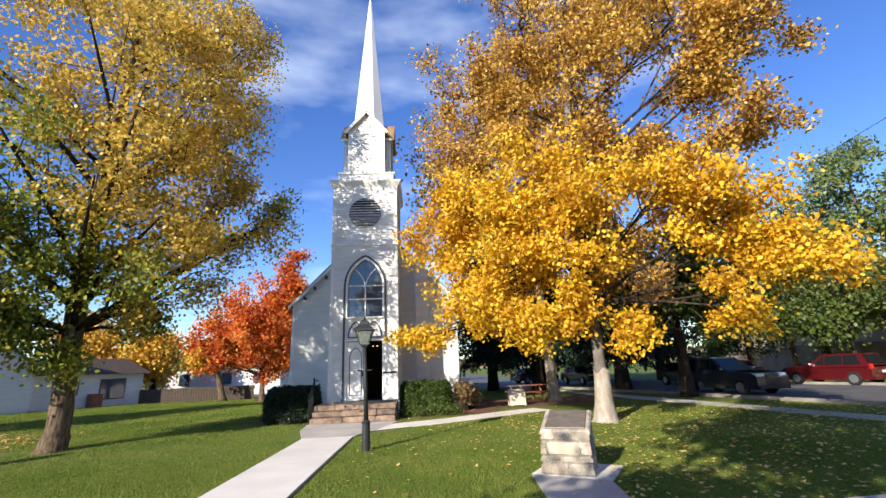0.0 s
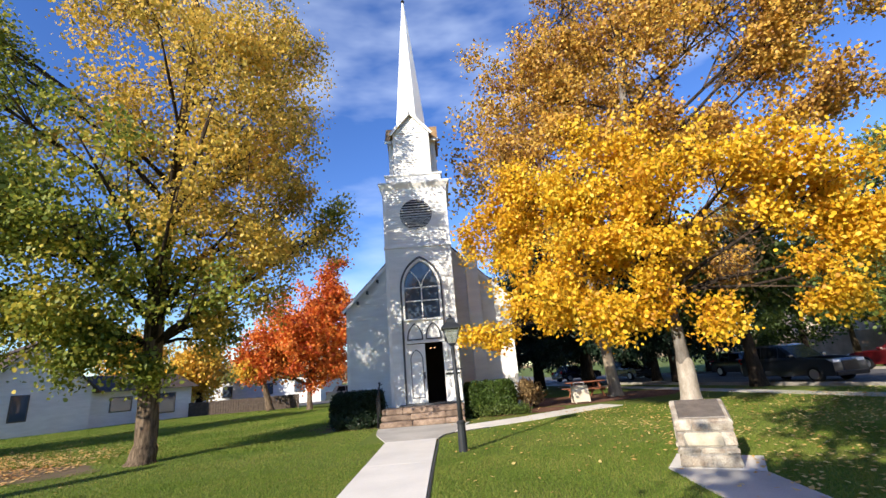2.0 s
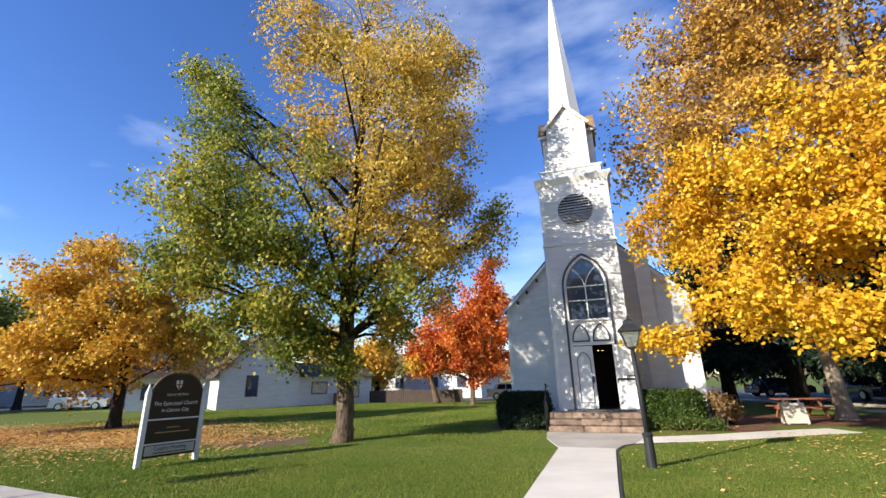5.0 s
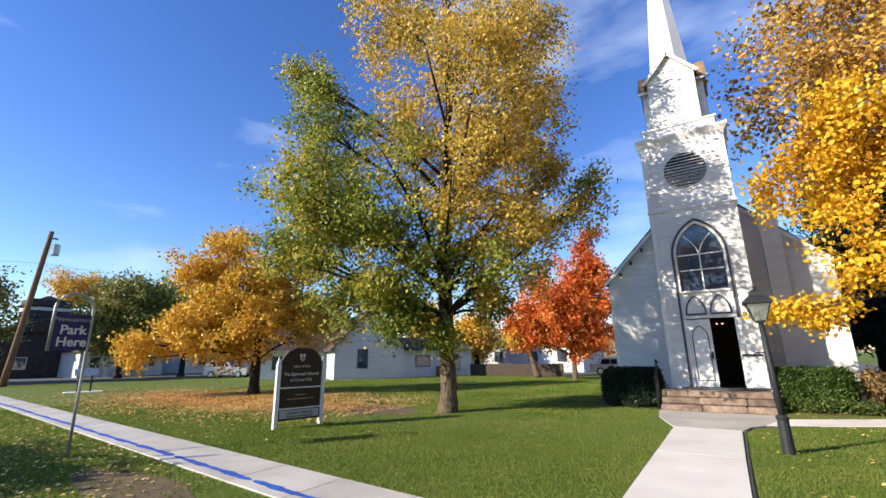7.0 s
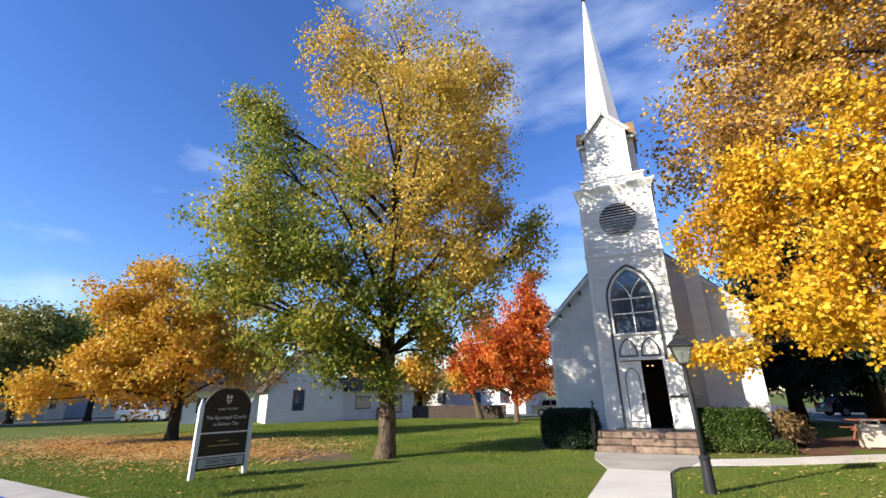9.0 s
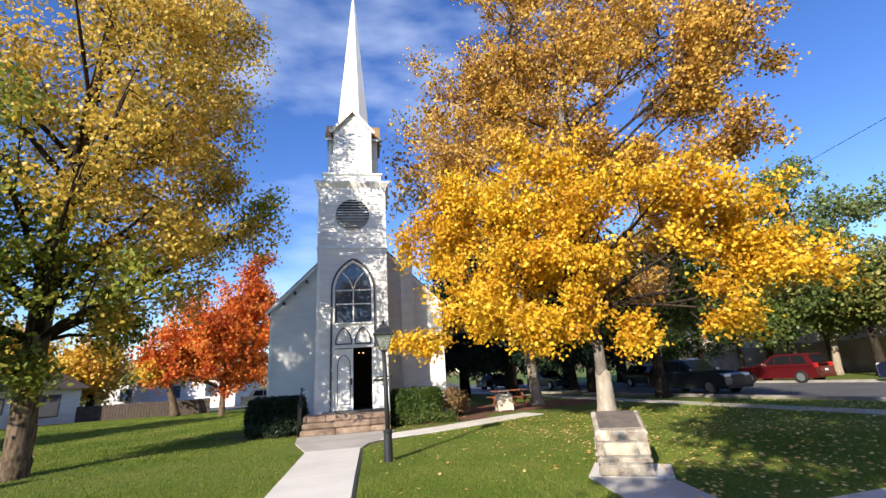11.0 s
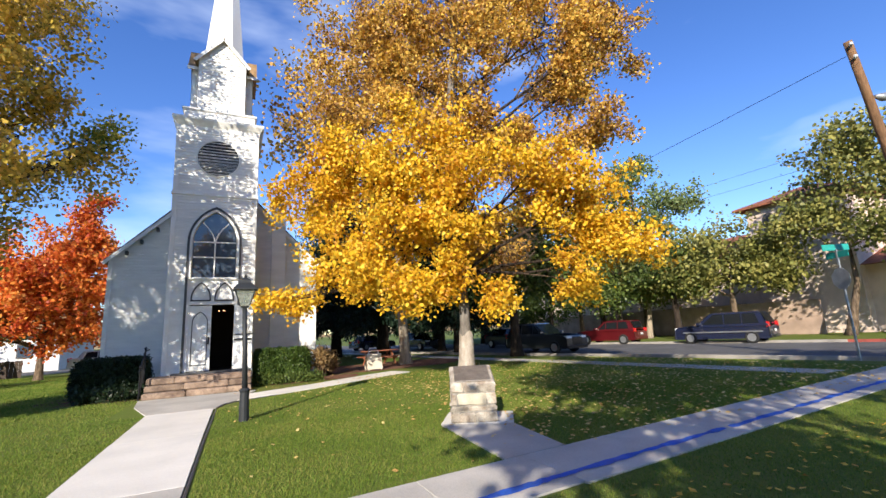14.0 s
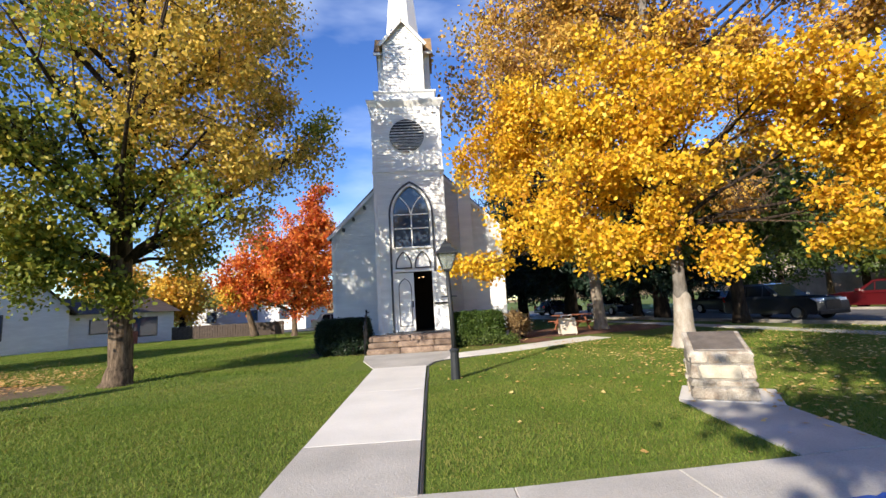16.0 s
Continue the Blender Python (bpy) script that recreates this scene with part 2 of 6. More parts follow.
SIGN_DARK = material("dark_brown_black_sign_board", (0.022, 0.016, 0.014), 0.35, 0.1, 5, 50, 0.05)
SIGN_WHITE = material("white_sign_paint", (0.74, 0.74, 0.73), 0.5, 0.05, 6, 60, 0.05)
SIGN_GREY = material("pale_grey_sign_panel", (0.46, 0.46, 0.45), 0.5, 0.06, 6, 60, 0.05)
SIDING_DARK = material("dark_brown_siding", (0.075, 0.06, 0.055), 0.9, 0.15, 2, 30, 0.3)
EDGE_DARK = material("dull_brown_sign_edging", (0.09, 0.055, 0.035), 0.5, 0.1, 5, 50, 0.05)
SIGN_NAVY = material("navy_sign_panel", (0.022, 0.026, 0.13), 0.4, 0.08, 5, 50, 0.05)
SIGN_TEAL = material("teal_street_sign", (0.02, 0.28, 0.24), 0.4, 0.05, 5, 50, 0.05)
GOLD_LINE = material("tan_sign_edging", (0.40, 0.25, 0.13), 0.5, 0.1, 5, 50, 0.05)
CREAM_BOARD = material("cream_painted_board", (0.66, 0.58, 0.47), 0.7, 0.06, 3, 40, 0.1)
TABLE_RED = material("reddish_stained_timber", (0.33, 0.12, 0.06), 0.8, 0.15, 4, 40, 0.3)
CAR_RED = material("red_car_paint", (0.085, 0.006, 0.008), 0.3, 0.05, 1, 20, 0.0, spec=0.6, coat=0.8)
CAR_NAVY = material("dark_blue_car_paint", (0.012, 0.016, 0.04), 0.25, 0.05, 1, 20, 0.0, spec=0.6, coat=0.8)
CAR_GREY = material("slate_grey_car_paint", (0.035, 0.04, 0.05), 0.3, 0.05, 1, 20, 0.0, metal=0.4, coat=0.8)
CAR_SILVER = material("silver_car_paint", (0.50, 0.50, 0.50), 0.3, 0.05, 1, 20, 0.0, metal=0.5, coat=0.8)
RUBBER = material("black_tyre_rubber", (0.02, 0.02, 0.02), 0.85, 0.1)
RIM = material("alloy_rim", (0.55, 0.56, 0.57), 0.3, 0.05, 5, 30, 0.0, metal=0.8)
TAIL_RED = material("red_tail_lamp", (0.55, 0.02, 0.02), 0.2, 0.05)
HEAD_CLEAR = material("clear_head_lamp", (0.75, 0.77, 0.8), 0.12, 0.05, metal=0.3)
PINK_LAMP = glow_material("warm_bulb", (1.0, 0.45, 0.2), 2.5)
HILL = material("dry_tan_hillside", (0.26, 0.20, 0.13), 0.95, 0.15, 0.01, 0.2, 0.2)


# ---- mesh tools ----
class Mesh:
    """Collects vertices and faces for one part."""

    def __init__(self):
        self.v, self.f = [], []

    def add(self, verts, faces):
        k = len(self.v)
        self.v += [tuple(p) for p in verts]
        self.f += [tuple(i + k for i in face) for face in faces]
        return self

    def box(self, x0, x1, y0, y1, z0, z1, bev=0.0, m=None):
        b = min(bev, (x1 - x0) / 2.1, (y1 - y0) / 2.1, (z1 - z0) / 2.1)
        if b <= 0:
            v = [(x, y, z) for z in (z0, z1) for y in (y0, y1) for x in (x0, x1)]
            f = [(0, 2, 3, 1), (4, 5, 7, 6), (0, 1, 5, 4), (2, 6, 7, 3), (0, 4, 6, 2), (1, 3, 7, 5)]
        else:
            ring = lambda ix, iy, z: [(x0 + ix, y0 + iy, z), (x1 - ix, y0 + iy, z), (x1 - ix, y1 - iy, z), (x0 + ix, y1 - iy, z)]
            v = ring(b, b, z0) + ring(0, 0, z0 + b) + ring(0, 0, z1 - b) + ring(b, b, z1)
            f = [(3, 2, 1, 0), (12, 13, 14, 15)]
            for r in range(3):
                f += [(4 * r + i, 4 * r + (i + 1) % 4, 4 * r + 4 + (i + 1) % 4, 4 * r + 4 + i) for i in range(4)]
        if m is not None:
            v = [m @ Vector(p) for p in v]
        return self.add(v, f)

    def rings(self, rings, close=True, caps=True):
        """Loft between rings of equal count."""
        n, k = len(rings[0]), len(rings)
        v = [p for r in rings for p in r]
        f = []
        for a in range(k - 1):
            for i in range(n if close else n - 1):
                j = (i + 1) % n
                f.append((a * n + i, a * n + j, a * n + n + j, a * n + n + i))
        if caps:
            f += [tuple(range(n))[::-1], tuple(range((k - 1) * n, k * n))]
        return self.add(v, f)

    def tube(self, pts, radii, sides=8, wob=0.0, rng=None):
        """A round limb through the points."""
        rings, up = [], Vector((0.31, 0.17, 0.93))
        pts = [Vector(p) for p in pts]
        for i, p in enumerate(pts):
            d = (pts[min(i + 1, len(pts) - 1)] - pts[max(i - 1, 0)]).normalized()
            a = d.cross(up if abs(d.dot(up)) < 0.95 else Vector((1, 0, 0))).normalized()
            b = d.cross(a)
            ring = []
            for s in range(sides):
                t = 2 * math.pi * s / sides
                r = radii[i] * (1 + (wob * rng.uniform(-1, 1) if rng else 0))
                ring.append(p + a * (r * math.cos(t)) + b * (r * math.sin(t)))
            rings.append(ring)
        return self.rings(rings)

    def cyl(self, x, y, z0, z1, r0, r1=None, sides=12):
        return self.tube([(x, y, z0), (x, y, z1)], [r0, r0 if r1 is None else r1], sides)

    def prism(self, outline, y0, y1, axis="y"):
        """Extrude an outline of (a, z) along an axis."""
        put = (lambda a, b, z: (a, b, z)) if axis == "y" else (lambda a, b, z: (b, a, z))
        n = len(outline)
        v = [put(a, y0, z) for a, z in outline] + [put(a, y1, z) for a, z in outline]
        f = [tuple(range(n)), tuple(range(n, 2 * n))[::-1]]
        f += [(i, i + n, (i + 1) % n + n, (i + 1) % n) for i in range(n)]
        return self.add(v, f)

    def data(self, name):
        d = bpy.data.meshes.new(name)
        d.from_pydata(self.v, [], self.f)
        bm = bmesh.new()
        bm.from_mesh(d)
        bmesh.ops.recalc_face_normals(bm, faces=bm.faces)
        bm.to_mesh(d)
        bm.free()
        return d


def part(name, mesh, mat, parent=None, label="", smooth=False):
    d = mesh.data(name) if isinstance(mesh, Mesh) else mesh
    if mat and not d.materials:
        d.materials.append(mat)
    if smooth:
        d.polygons.foreach_set("use_smooth", [True] * len(d.polygons))
    ob = new(name, d)
    if parent:
        ob.parent = parent
    if label:
        ob["label"] = label
    return ob


def thing(name, label, category, at=(0, 0, 0), turn=0, group="", kind=""):
    ob = new(name)
    ob.matrix_basis = pose(*at, 0, 0, turn)
    return tagged(ob, label, category, group, kind)


def structure(name, mesh, mat, label, category):
    return tagged(part(name, mesh, mat), label, category, kind="structure")


def pointed(cx, half, spring, apex, steps=8, z0=None):
    """Outline of a pointed arch, from the lower left up and over to the lower right."""
    out = [] if z0 is None else [(cx - half, z0)]
    rise = apex - spring
    rad = max((rise * rise + half * half) / (2 * half), rise * 1.0001)
    top = math.asin(min(1.0, rise / rad))
    for i in range(steps + 1):
        t = top * i / steps
        out.append((min(cx, cx - half + rad * (1 - math.cos(t))), spring + rad * math.sin(t)))
    right = [(2 * cx - x, z) for x, z in out[:-1]]
    return out + right[::-1]


def band(mesh, outline, width, y0, y1):
    """A moulding that follows an open outline of (x, z)."""
    P = [Vector((a, 0, z)) for a, z in outline]
    rings = []
    for i, p in enumerate(P):
        d = (P[min(i + 1, len(P) - 1)] - P[max(i - 1, 0)]).normalized()
        nrm = Vector((-d.z, 0, d.x)) * width
        q = p + nrm
        rings.append([(p.x, y0, p.z), (q.x, y0, q.z), (q.x, y1, q.z), (p.x, y1, p.z)])
    return mesh.rings(rings)


# ---- ground, walks, road ----
rng = random.Random(7)


def strip(mesh, line, width, z):
    """A flat band along a polyline of (x, y), width to its right."""
    rings = []
    P = [Vector((x, y, 0)) for x, y in line]
    for i, p in enumerate(P):
        d = (P[min(i + 1, len(P) - 1)] - P[max(i - 1, 0)]).normalized()
        q = p + Vector((d.y, -d.x, 0)) * width
        rings.append([(p.x, p.y, z), (q.x, q.y, z)])
    v = [p for r in rings for p in r]
    f = [(2 * i, 2 * i + 1, 2 * i + 3, 2 * i + 2) for i in range(len(rings) - 1)]
    return mesh.add(v, f)


def slab(outline, z0, z1, bev=0.006):
    """A paving slab from an outline of (x, y), with a worn edge."""
    c = Vector((sum(p[0] for p in outline) / len(outline), sum(p[1] for p in outline) / len(outline), 0))
    inner = []
    for x, y in outline:
        d = c - Vector((x, y, 0))
        d.normalize()
        inner.append((x + d.x * bev * 1.4, y + d.y * bev * 1.4, z1))
    return Mesh().rings([[(x, y, z0) for x, y in outline], [(x, y, z1 - bev) for x, y in outline], inner])


def blob(cx, cy, rx, ry, z, n=28, seed=1, wob=0.18):
    r = random.Random(seed)
    ph = [r.uniform(0, 6.28) for _ in range(3)]
    pts = []
    for i in range(n):
        t = 2 * math.pi * i / n
        k = 1 + wob * (0.6 * math.sin(2 * t + ph[0]) + 0.5 * math.sin(3 * t + ph[1]) + 0.35 * math.sin(7 * t + ph[2]))
        pts.append((cx + rx * k * math.cos(t), cy + ry * k * math.sin(t), z))
    return Mesh().add(pts, [tuple(range(n))])


g = Mesh()
R = 1500
g.add([(-R, -R, 0), (R, -R, 0), (R, R, 0), (-R, R, 0)], [(0, 1, 2, 3)])
ground = structure("ground", g, GRASS_GROUND, "mown green lawn with worn and yellowing patches", "lawn")
structure("bare_soil", blob(-14.6, 12.0, 2.9, 1.5, 0.006, seed=3), DIRT, "bare brown soil patch worn into the lawn", "soil patch")
structure("bare_soil", blob(-10.3, 3.3, 1.7, 0.5, 0.006, seed=5), DIRT, "bare brown soil beside the public walk", "soil patch")
structure("leaf_litter", blob(-22.0, 13.0, 7.6, 3.3, 0.008, seed=12), LITTER, "amber leaf litter trodden into the lawn", "leaf litter")
structure("planting_bed", blob(3.2, 21.6, 5.6, 2.7, 0.006, seed=8), MULCH, "reddish bark mulch under the trees", "mulch bed")
structure("planting_bed", blob(-0.4, 18.3, 2.3, 1.6, 0.010, seed=9), MULCH, "mulched planting bed along the church wall", "mulch bed")
structure("planting_bed", blob(-6.0, 17.6, 1.9, 1.5, 0.010, seed=10), MULCH, "mulched planting bed along the church wall", "mulch bed")

# road on the east, kerbs, street on the west and beyond the houses
def road_x(y):
    return 14.25 - 0.25 * (max(-40, min(y, 60)) - 10.8)


road = Mesh()
ys = [-300, -40, 0, 5, 10, 15, 20, 30, 60, 400]
road.add([p for y in ys for p in ((road_x(y), y, 0.004), (road_x(y) + 10.4, y, 0.004))],
         [(2 * i, 2 * i + 1, 2 * i + 3, 2 * i + 2) for i in range(len(ys) - 1)])
structure("road", road, ASPHALT, "worn grey asphalt street", "road")
road = Mesh()
road.add([(-70, -300, 0.004), (-52.5, -300, 0.004), (-52.5, 400, 0.004), (-70, 400, 0.004)], [(0, 1, 2, 3)])
structure("road", road, ASPHALT, "grey asphalt street beyond the lawn", "road")
road = Mesh()
road.add([(-52.4, 40, 0.005), (14, 40, 0.005), (14, 47, 0.005), (-52.4, 47, 0.005)], [(0, 1, 2, 3)])
structure("road", road, ASPHALT, "asphalt lane behind the church", "road")
for name, off, mat, y0, y1, label in (("kerb", -0.16, KERB_STONE, -40, 60, "pale concrete kerb along the lawn"),
                                      ("kerb", 10.4, KERB_STONE, 11.2, 60, "pale concrete kerb on the far side of the street"),
                                      ("kerb", 10.4, RED_PAINT, -40, 11.2, "concrete kerb with faded red paint")):
    k = Mesh()
    n = 24
    rr = []
    for i in range(n + 1):
        y = y0 + (y1 - y0) * i / n
        x = road_x(y) + off
        rr.append([(x, y, 0), (x + 0.02, y, 0.12), (x + 0.04, y, 0.14), (x + 0.14, y, 0.14), (x + 0.16, y, 0.12), (x + 0.16, y, 0)])
    k.rings(rr)
    structure(name, k, mat, label, "kerb")


# public walk in two straight runs, meeting at the church path
def walk_y(x):
    return 4.62 + (0.094 * (-2.8 - x) if x < -2.8 else 0.082 * (x + 2.8))


pavement = tagged(new("pavement"), "grey concrete public walk with scored joints", "pavement", kind="structure")
edge = -47.0
while edge < 14.2:
    step = 1.45
    x0, x1 = edge + 0.003, min(edge + step, 14.3) - 0.003
    W = 1.08 + 0.05 * (x0 > 0)
    part("slab", slab([(x0, walk_y(x0) - W), (x1, walk_y(x1) - W), (x1, walk_y(x1)), (x0, walk_y(x0))], -0.02, 0.022), CONCRETE_OLD, pavement)
    edge += step
line = Mesh()
runs, x = [], -45.0
while x < 14.0:                                    # short sprayed runs with ragged edges and thin breaks
    e = min(14.2, x + rng.uniform(1.6, 4.2))
    runs.append((x, e))
    x = e + (rng.uniform(0.03, 0.12) if rng.random() < 0.6 else -0.05)
for n_, (xa, xb) in enumerate(runs):
    v, f = [], []
    cut = max(4, int((xb - xa) / 0.09))
    for i in range(cut + 1):
        x = xa + (xb - xa) * i / cut
        w = (0.056 + 0.014 * math.sin(x * 5.1) + 0.010 * math.sin(x * 13.7 + 2)) * (0.45 if i in (0, cut) else 1.0)
        y = walk_y(x) - 0.84 + 0.012 * math.sin(x * 0.9) + 0.006 * math.sin(x * 4.3 + n_)
        v += [(x, y - w + rng.uniform(-0.012, 0.012), 0.027 + 0.0015 * (n_ % 2)), (x, y + w + rng.uniform(-0.012, 0.012), 0.027 + 0.0015 * (n_ % 2))]
        if i:
            f.append((2 * i - 2, 2 * i, 2 * i + 1, 2 * i - 1))
    line.add(v, f)
structure("painted_line", line, BLUE_PAINT, "hand-sprayed blue line along the public walk", "painted line")

# walk beside the street
side_walk = tagged(new("pavement"), "pale concrete walk along the street", "pavement", kind="structure")
for i in range(22):
    y0 = 6.3 + i * 1.5
    y1 = y0 + 1.484
    x0, x1 = 10.76 - 0.16 * (y0 - 8.6), 10.76 - 0.16 * (y1 - 8.6)
    part("slab", slab([(x0, y0), (x0 + 1.0, y0), (x1 + 1.0, y1), (x1, y1)], -0.02, 0.02), CONCRETE_OLD, side_walk)

# church path
church_path = tagged(new("pavement"), "pale concrete path leading to the church steps", "pavement", kind="structure")
PX0, PX1 = -4.18, -2.84
for y0, y1, mat in ((4.64, 6.128, CONCRETE_OLD), (6.134, 9.27, CONCRETE), (9.275, 12.412, CONCRETE)):
    part("slab", slab([(PX0, y0), (PX1, y0), (PX1 + 0.02 * (y0 > 9), y1), (PX0 - 0.005, y1)], -0.02, 0.025, 0.004), mat, church_path)
part("slab", slab([(-4.2, 12.418), (-2.78, 12.42), (-2.62, 13.1), (-2.33, 13.48), (-1.75, 15.72), (-4.9, 15.72), (-4.72, 14.2)], -0.02, 0.025), CONCRETE_OLD, church_path)
arc = [(-2.3, 13.5), (-1.3, 13.98), (0.45, 14.85), (1.7, 15.7), (3.0, 16.5), (4.0, 17.0)]
for (ax, ay), (bx, by) in zip(arc, arc[1:]):
    part("slab", slab([(ax + 0.003, ay), (bx - 0.003, by), (bx - 0.443, by + 1.05), (ax - 0.437, ay + 1.05)], -0.02, 0.019), CONCRETE, church_path)
edging = Mesh()
edging.tube([(-2.815, 4.7, 0.0), (-2.805, 8.5, 0.0), (-2.76, 12.3, 0.0), (-2.6, 13.05, 0.0), (-2.27, 13.45, 0.0), (-1.27, 13.93, 0.0)], [0.022] * 6, 6)
structure("path_edging", edging, TRIM_DARK, "thin dark edging along the church path", "edging")
# slab and spur before the stone marker
mk = tagged(new("pavement"), "pale concrete spur leading to the stone marker", "pavement", kind="structure")
part("slab", slab([(0.80, 7.17), (1.82, 6.50), (2.38, 7.36), (1.36, 8.03)], -0.02, 0.03), CONCRETE, mk)
part("slab", slab([(0.80, 7.162), (0.60, walk_y(0.6) + 0.01), (1.58, walk_y(1.58) + 0.01), (1.815, 6.492)], -0.02, 0.028), CONCRETE_OLD, mk)


# ---- the church ----
CX, FY = -3.23, 17.6                       # tower axis, tower front
TX0, TX1 = -4.62, -1.84
NX0, NX1, NY0, NY1 = -6.86, 0.77, 20.1, 36.5
church = thing("church", "white clapboard church with a tall steeple and dark arched trim", "church")


def siding(mesh, x0, x1, y, z0, z1, span=None, lap=0.115, out=0.023):
    """Lapped boards facing -y; span(z) gives the pieces (a, b) of a row."""
    z = z0
    while z < z1 - 1e-6:
        t = min(z + lap, z1)
        for a, b in (span(z, t) if span else ((x0, x1),)):
            if b - a > 0.01:
                mesh.add([(a, y - out, z), (b, y - out, z), (b, y - 0.003, t), (a, y - 0.003, t), (a, y + 0.02, z), (b, y + 0.02, z)],
                         [(0, 1, 2, 3), (0, 4, 5, 1)])
        z = t


def side_siding(mesh, x, face, y0, y1, z0, z1, lap=0.115, out=0.023):
    z = z0
    while z < z1 - 1e-6:
        t = min(z + lap, z1)
        mesh.add([(x + face * out, y0, z), (x + face * out, y1, z), (x + face * 0.003, y1, t), (x + face * 0.003, y0, t), (x - face * 0.02, y0, z), (x - face * 0.02, y1, z)],
                 [(0, 1, 2, 3), (0, 4, 5, 1)])
        z = t


BX0, BX1, SPR, APX = -4.0, -2.40, 5.15, 6.42      # window and door bay
BC = (BX0 + BX1) / 2


def bay_half(z):
    if z <= SPR:
        return (BX1 - BX0) / 2
    out = pointed(0, (BX1 - BX0) / 2, SPR, APX, 12)
    left = out[:13]
    for (xa, za), (xb, zb) in zip(left, left[1:]):
        if za <= z <= zb:
            return -(xa + (xb - xa) * (z - za) / max(1e-6, zb - za))
    return 0.0


def front_span(z, t):
    k = bay_half((z + t) / 2)
    return ((TX0, BC - k), (BC + k, TX1)) if k > 0.02 else ((TX0, TX1),)


# tower: lower stage with the bay open, upper stage above the string course
w = Mesh()
siding(w, TX0, TX1, FY, 0.15, 6.9, front_span)
siding(w, TX0, TX1, FY, 7.05, 9.55)
for x, face in ((TX0, -1), (TX1, 1)):
    side_siding(w, x, face, FY, FY + 2.78, 0.15, 6.9)
    side_siding(w, x, face, FY, FY + 2.78, 7.05, 9.55)
part("tower_siding", w, WHITE, church, "white painted lapped boards")
w = Mesh()
ol = pointed(BC, (BX1 - BX0) / 2, SPR, APX, 10, 0.6)
n = len(ol)
box_o = [(TX0 + 0.01, 0.0)] + [(TX0 + 0.01, z) for _, z in ol[1:n // 2]] + [(BC, 6.95)] + [(TX1 - 0.01, z) for _, z in ol[n // 2 + 1:-1]] + [(TX1 - 0.01, 0.0)]
v = [(x, FY + 0.004, z) for x, z in ol] + [(x, FY + 0.004, z) for x, z in box_o] + [(x, FY + 0.16, z) for x, z in ol]
fs = [(i, i + 1, n + i + 1, n + i) for i in range(n - 1)] + [(i, 2 * n + i, 2 * n + i + 1, i + 1) for i in range(n - 1)]
w.add(v, fs)
w.box(TX0 + 0.01, TX1 - 0.01, FY + 0.01, FY + 0.15, 6.95, 9.7)
w.box(TX0 + 0.01, TX0 + 0.15, FY + 0.16, FY + 2.78, 0, 9.7)
w.box(TX1 - 0.15, TX1 - 0.01, FY + 0.16, FY + 2.78, 0, 9.7)
w.box(TX0 + 0.15, TX1 - 0.15, FY + 2.6, FY + 2.76, 0, 9.7)
w.box(TX0 + 0.15, TX1 - 0.15, FY + 0.16, FY + 2.6, 9.6, 9.7)
part("tower_wall", w, WHITE, church)
w = Mesh()
w.box(TX0 + 0.16, TX1 - 0.16, FY + 2.5, FY + 2.58, 0.5, 3.6)
w.box(TX0 + 0.16, TX0 + 0.2, FY + 0.2, FY + 2.5, 0.5, 3.6)
w.box(TX1 - 0.2, TX1 - 0.16, FY + 0.2, FY + 2.5, 0.5, 3.6)
w.box(TX0 + 0.16, TX1 - 0.16, FY + 0.2, FY + 2.5, 0.45, 0.58)
w.box(TX0 + 0.16, TX1 - 0.16, FY + 0.2, FY + 2.5, 3.5, 3.6)
part("vestibule", w, DARK_ROOM, church, "dim brown vestibule")
for dx in (-0.05, 0.12):
    lamp = Mesh()
    lamp.cyl(-2.98 + dx, FY + 1.6, 2.76, 2.79, 0.02, 0.03, 8)
    part("vestibule_lamp", lamp, PINK_LAMP, church, "small warm glowing lamp")
# corner boards, string course, cornice
for x in (TX0, TX1 - 0.13):
    for z0, z1 in ((0.15, 6.88), (7.06, 9.5)):
        part("corner_board", Mesh().box(x - 0.005 if x == TX0 else x, x + 0.13 if x == TX0 else x + 0.135, FY - 0.03, FY + 0.0, z0, z1, 0.006), TRIM_WHITE, church)
m = Mesh()
m.box(TX0 - 0.05, TX1 + 0.05, FY - 0.06, FY + 2.84, 6.90, 6.97, 0.012)
m.box(TX0 - 0.03, TX1 + 0.03, FY - 0.04, FY + 2.82, 6.97, 7.05, 0.012)
part("string_course", m, TRIM_WHITE, church)


def cornice(z, x0, x1, y0, y1, prof):
    m = Mesh()
    m.rings([[(x0 - o, y0 - o, z + dz), (x1 + o, y0 - o, z + dz), (x1 + o, y1 + o, z + dz), (x0 - o, y1 + o, z + dz)] for o, dz in prof])
    return m


part("cornice", cornice(9.5, TX0, TX1, FY, FY + 2.78, [(0.02, 0), (0.03, 0.12), (0.09, 0.22), (0.17, 0.34), (0.18, 0.42), (0.02, 0.5)]), TRIM_WHITE, church)
part("tower_plinth", cornice(9.99, CX - 1.2, CX + 1.2, FY + 0.2, FY + 2.6, [(0.03, 0), (0.03, 0.32), (0.10, 0.37), (0.10, 0.43), (0.0, 0.47)]), TRIM_WHITE, church)
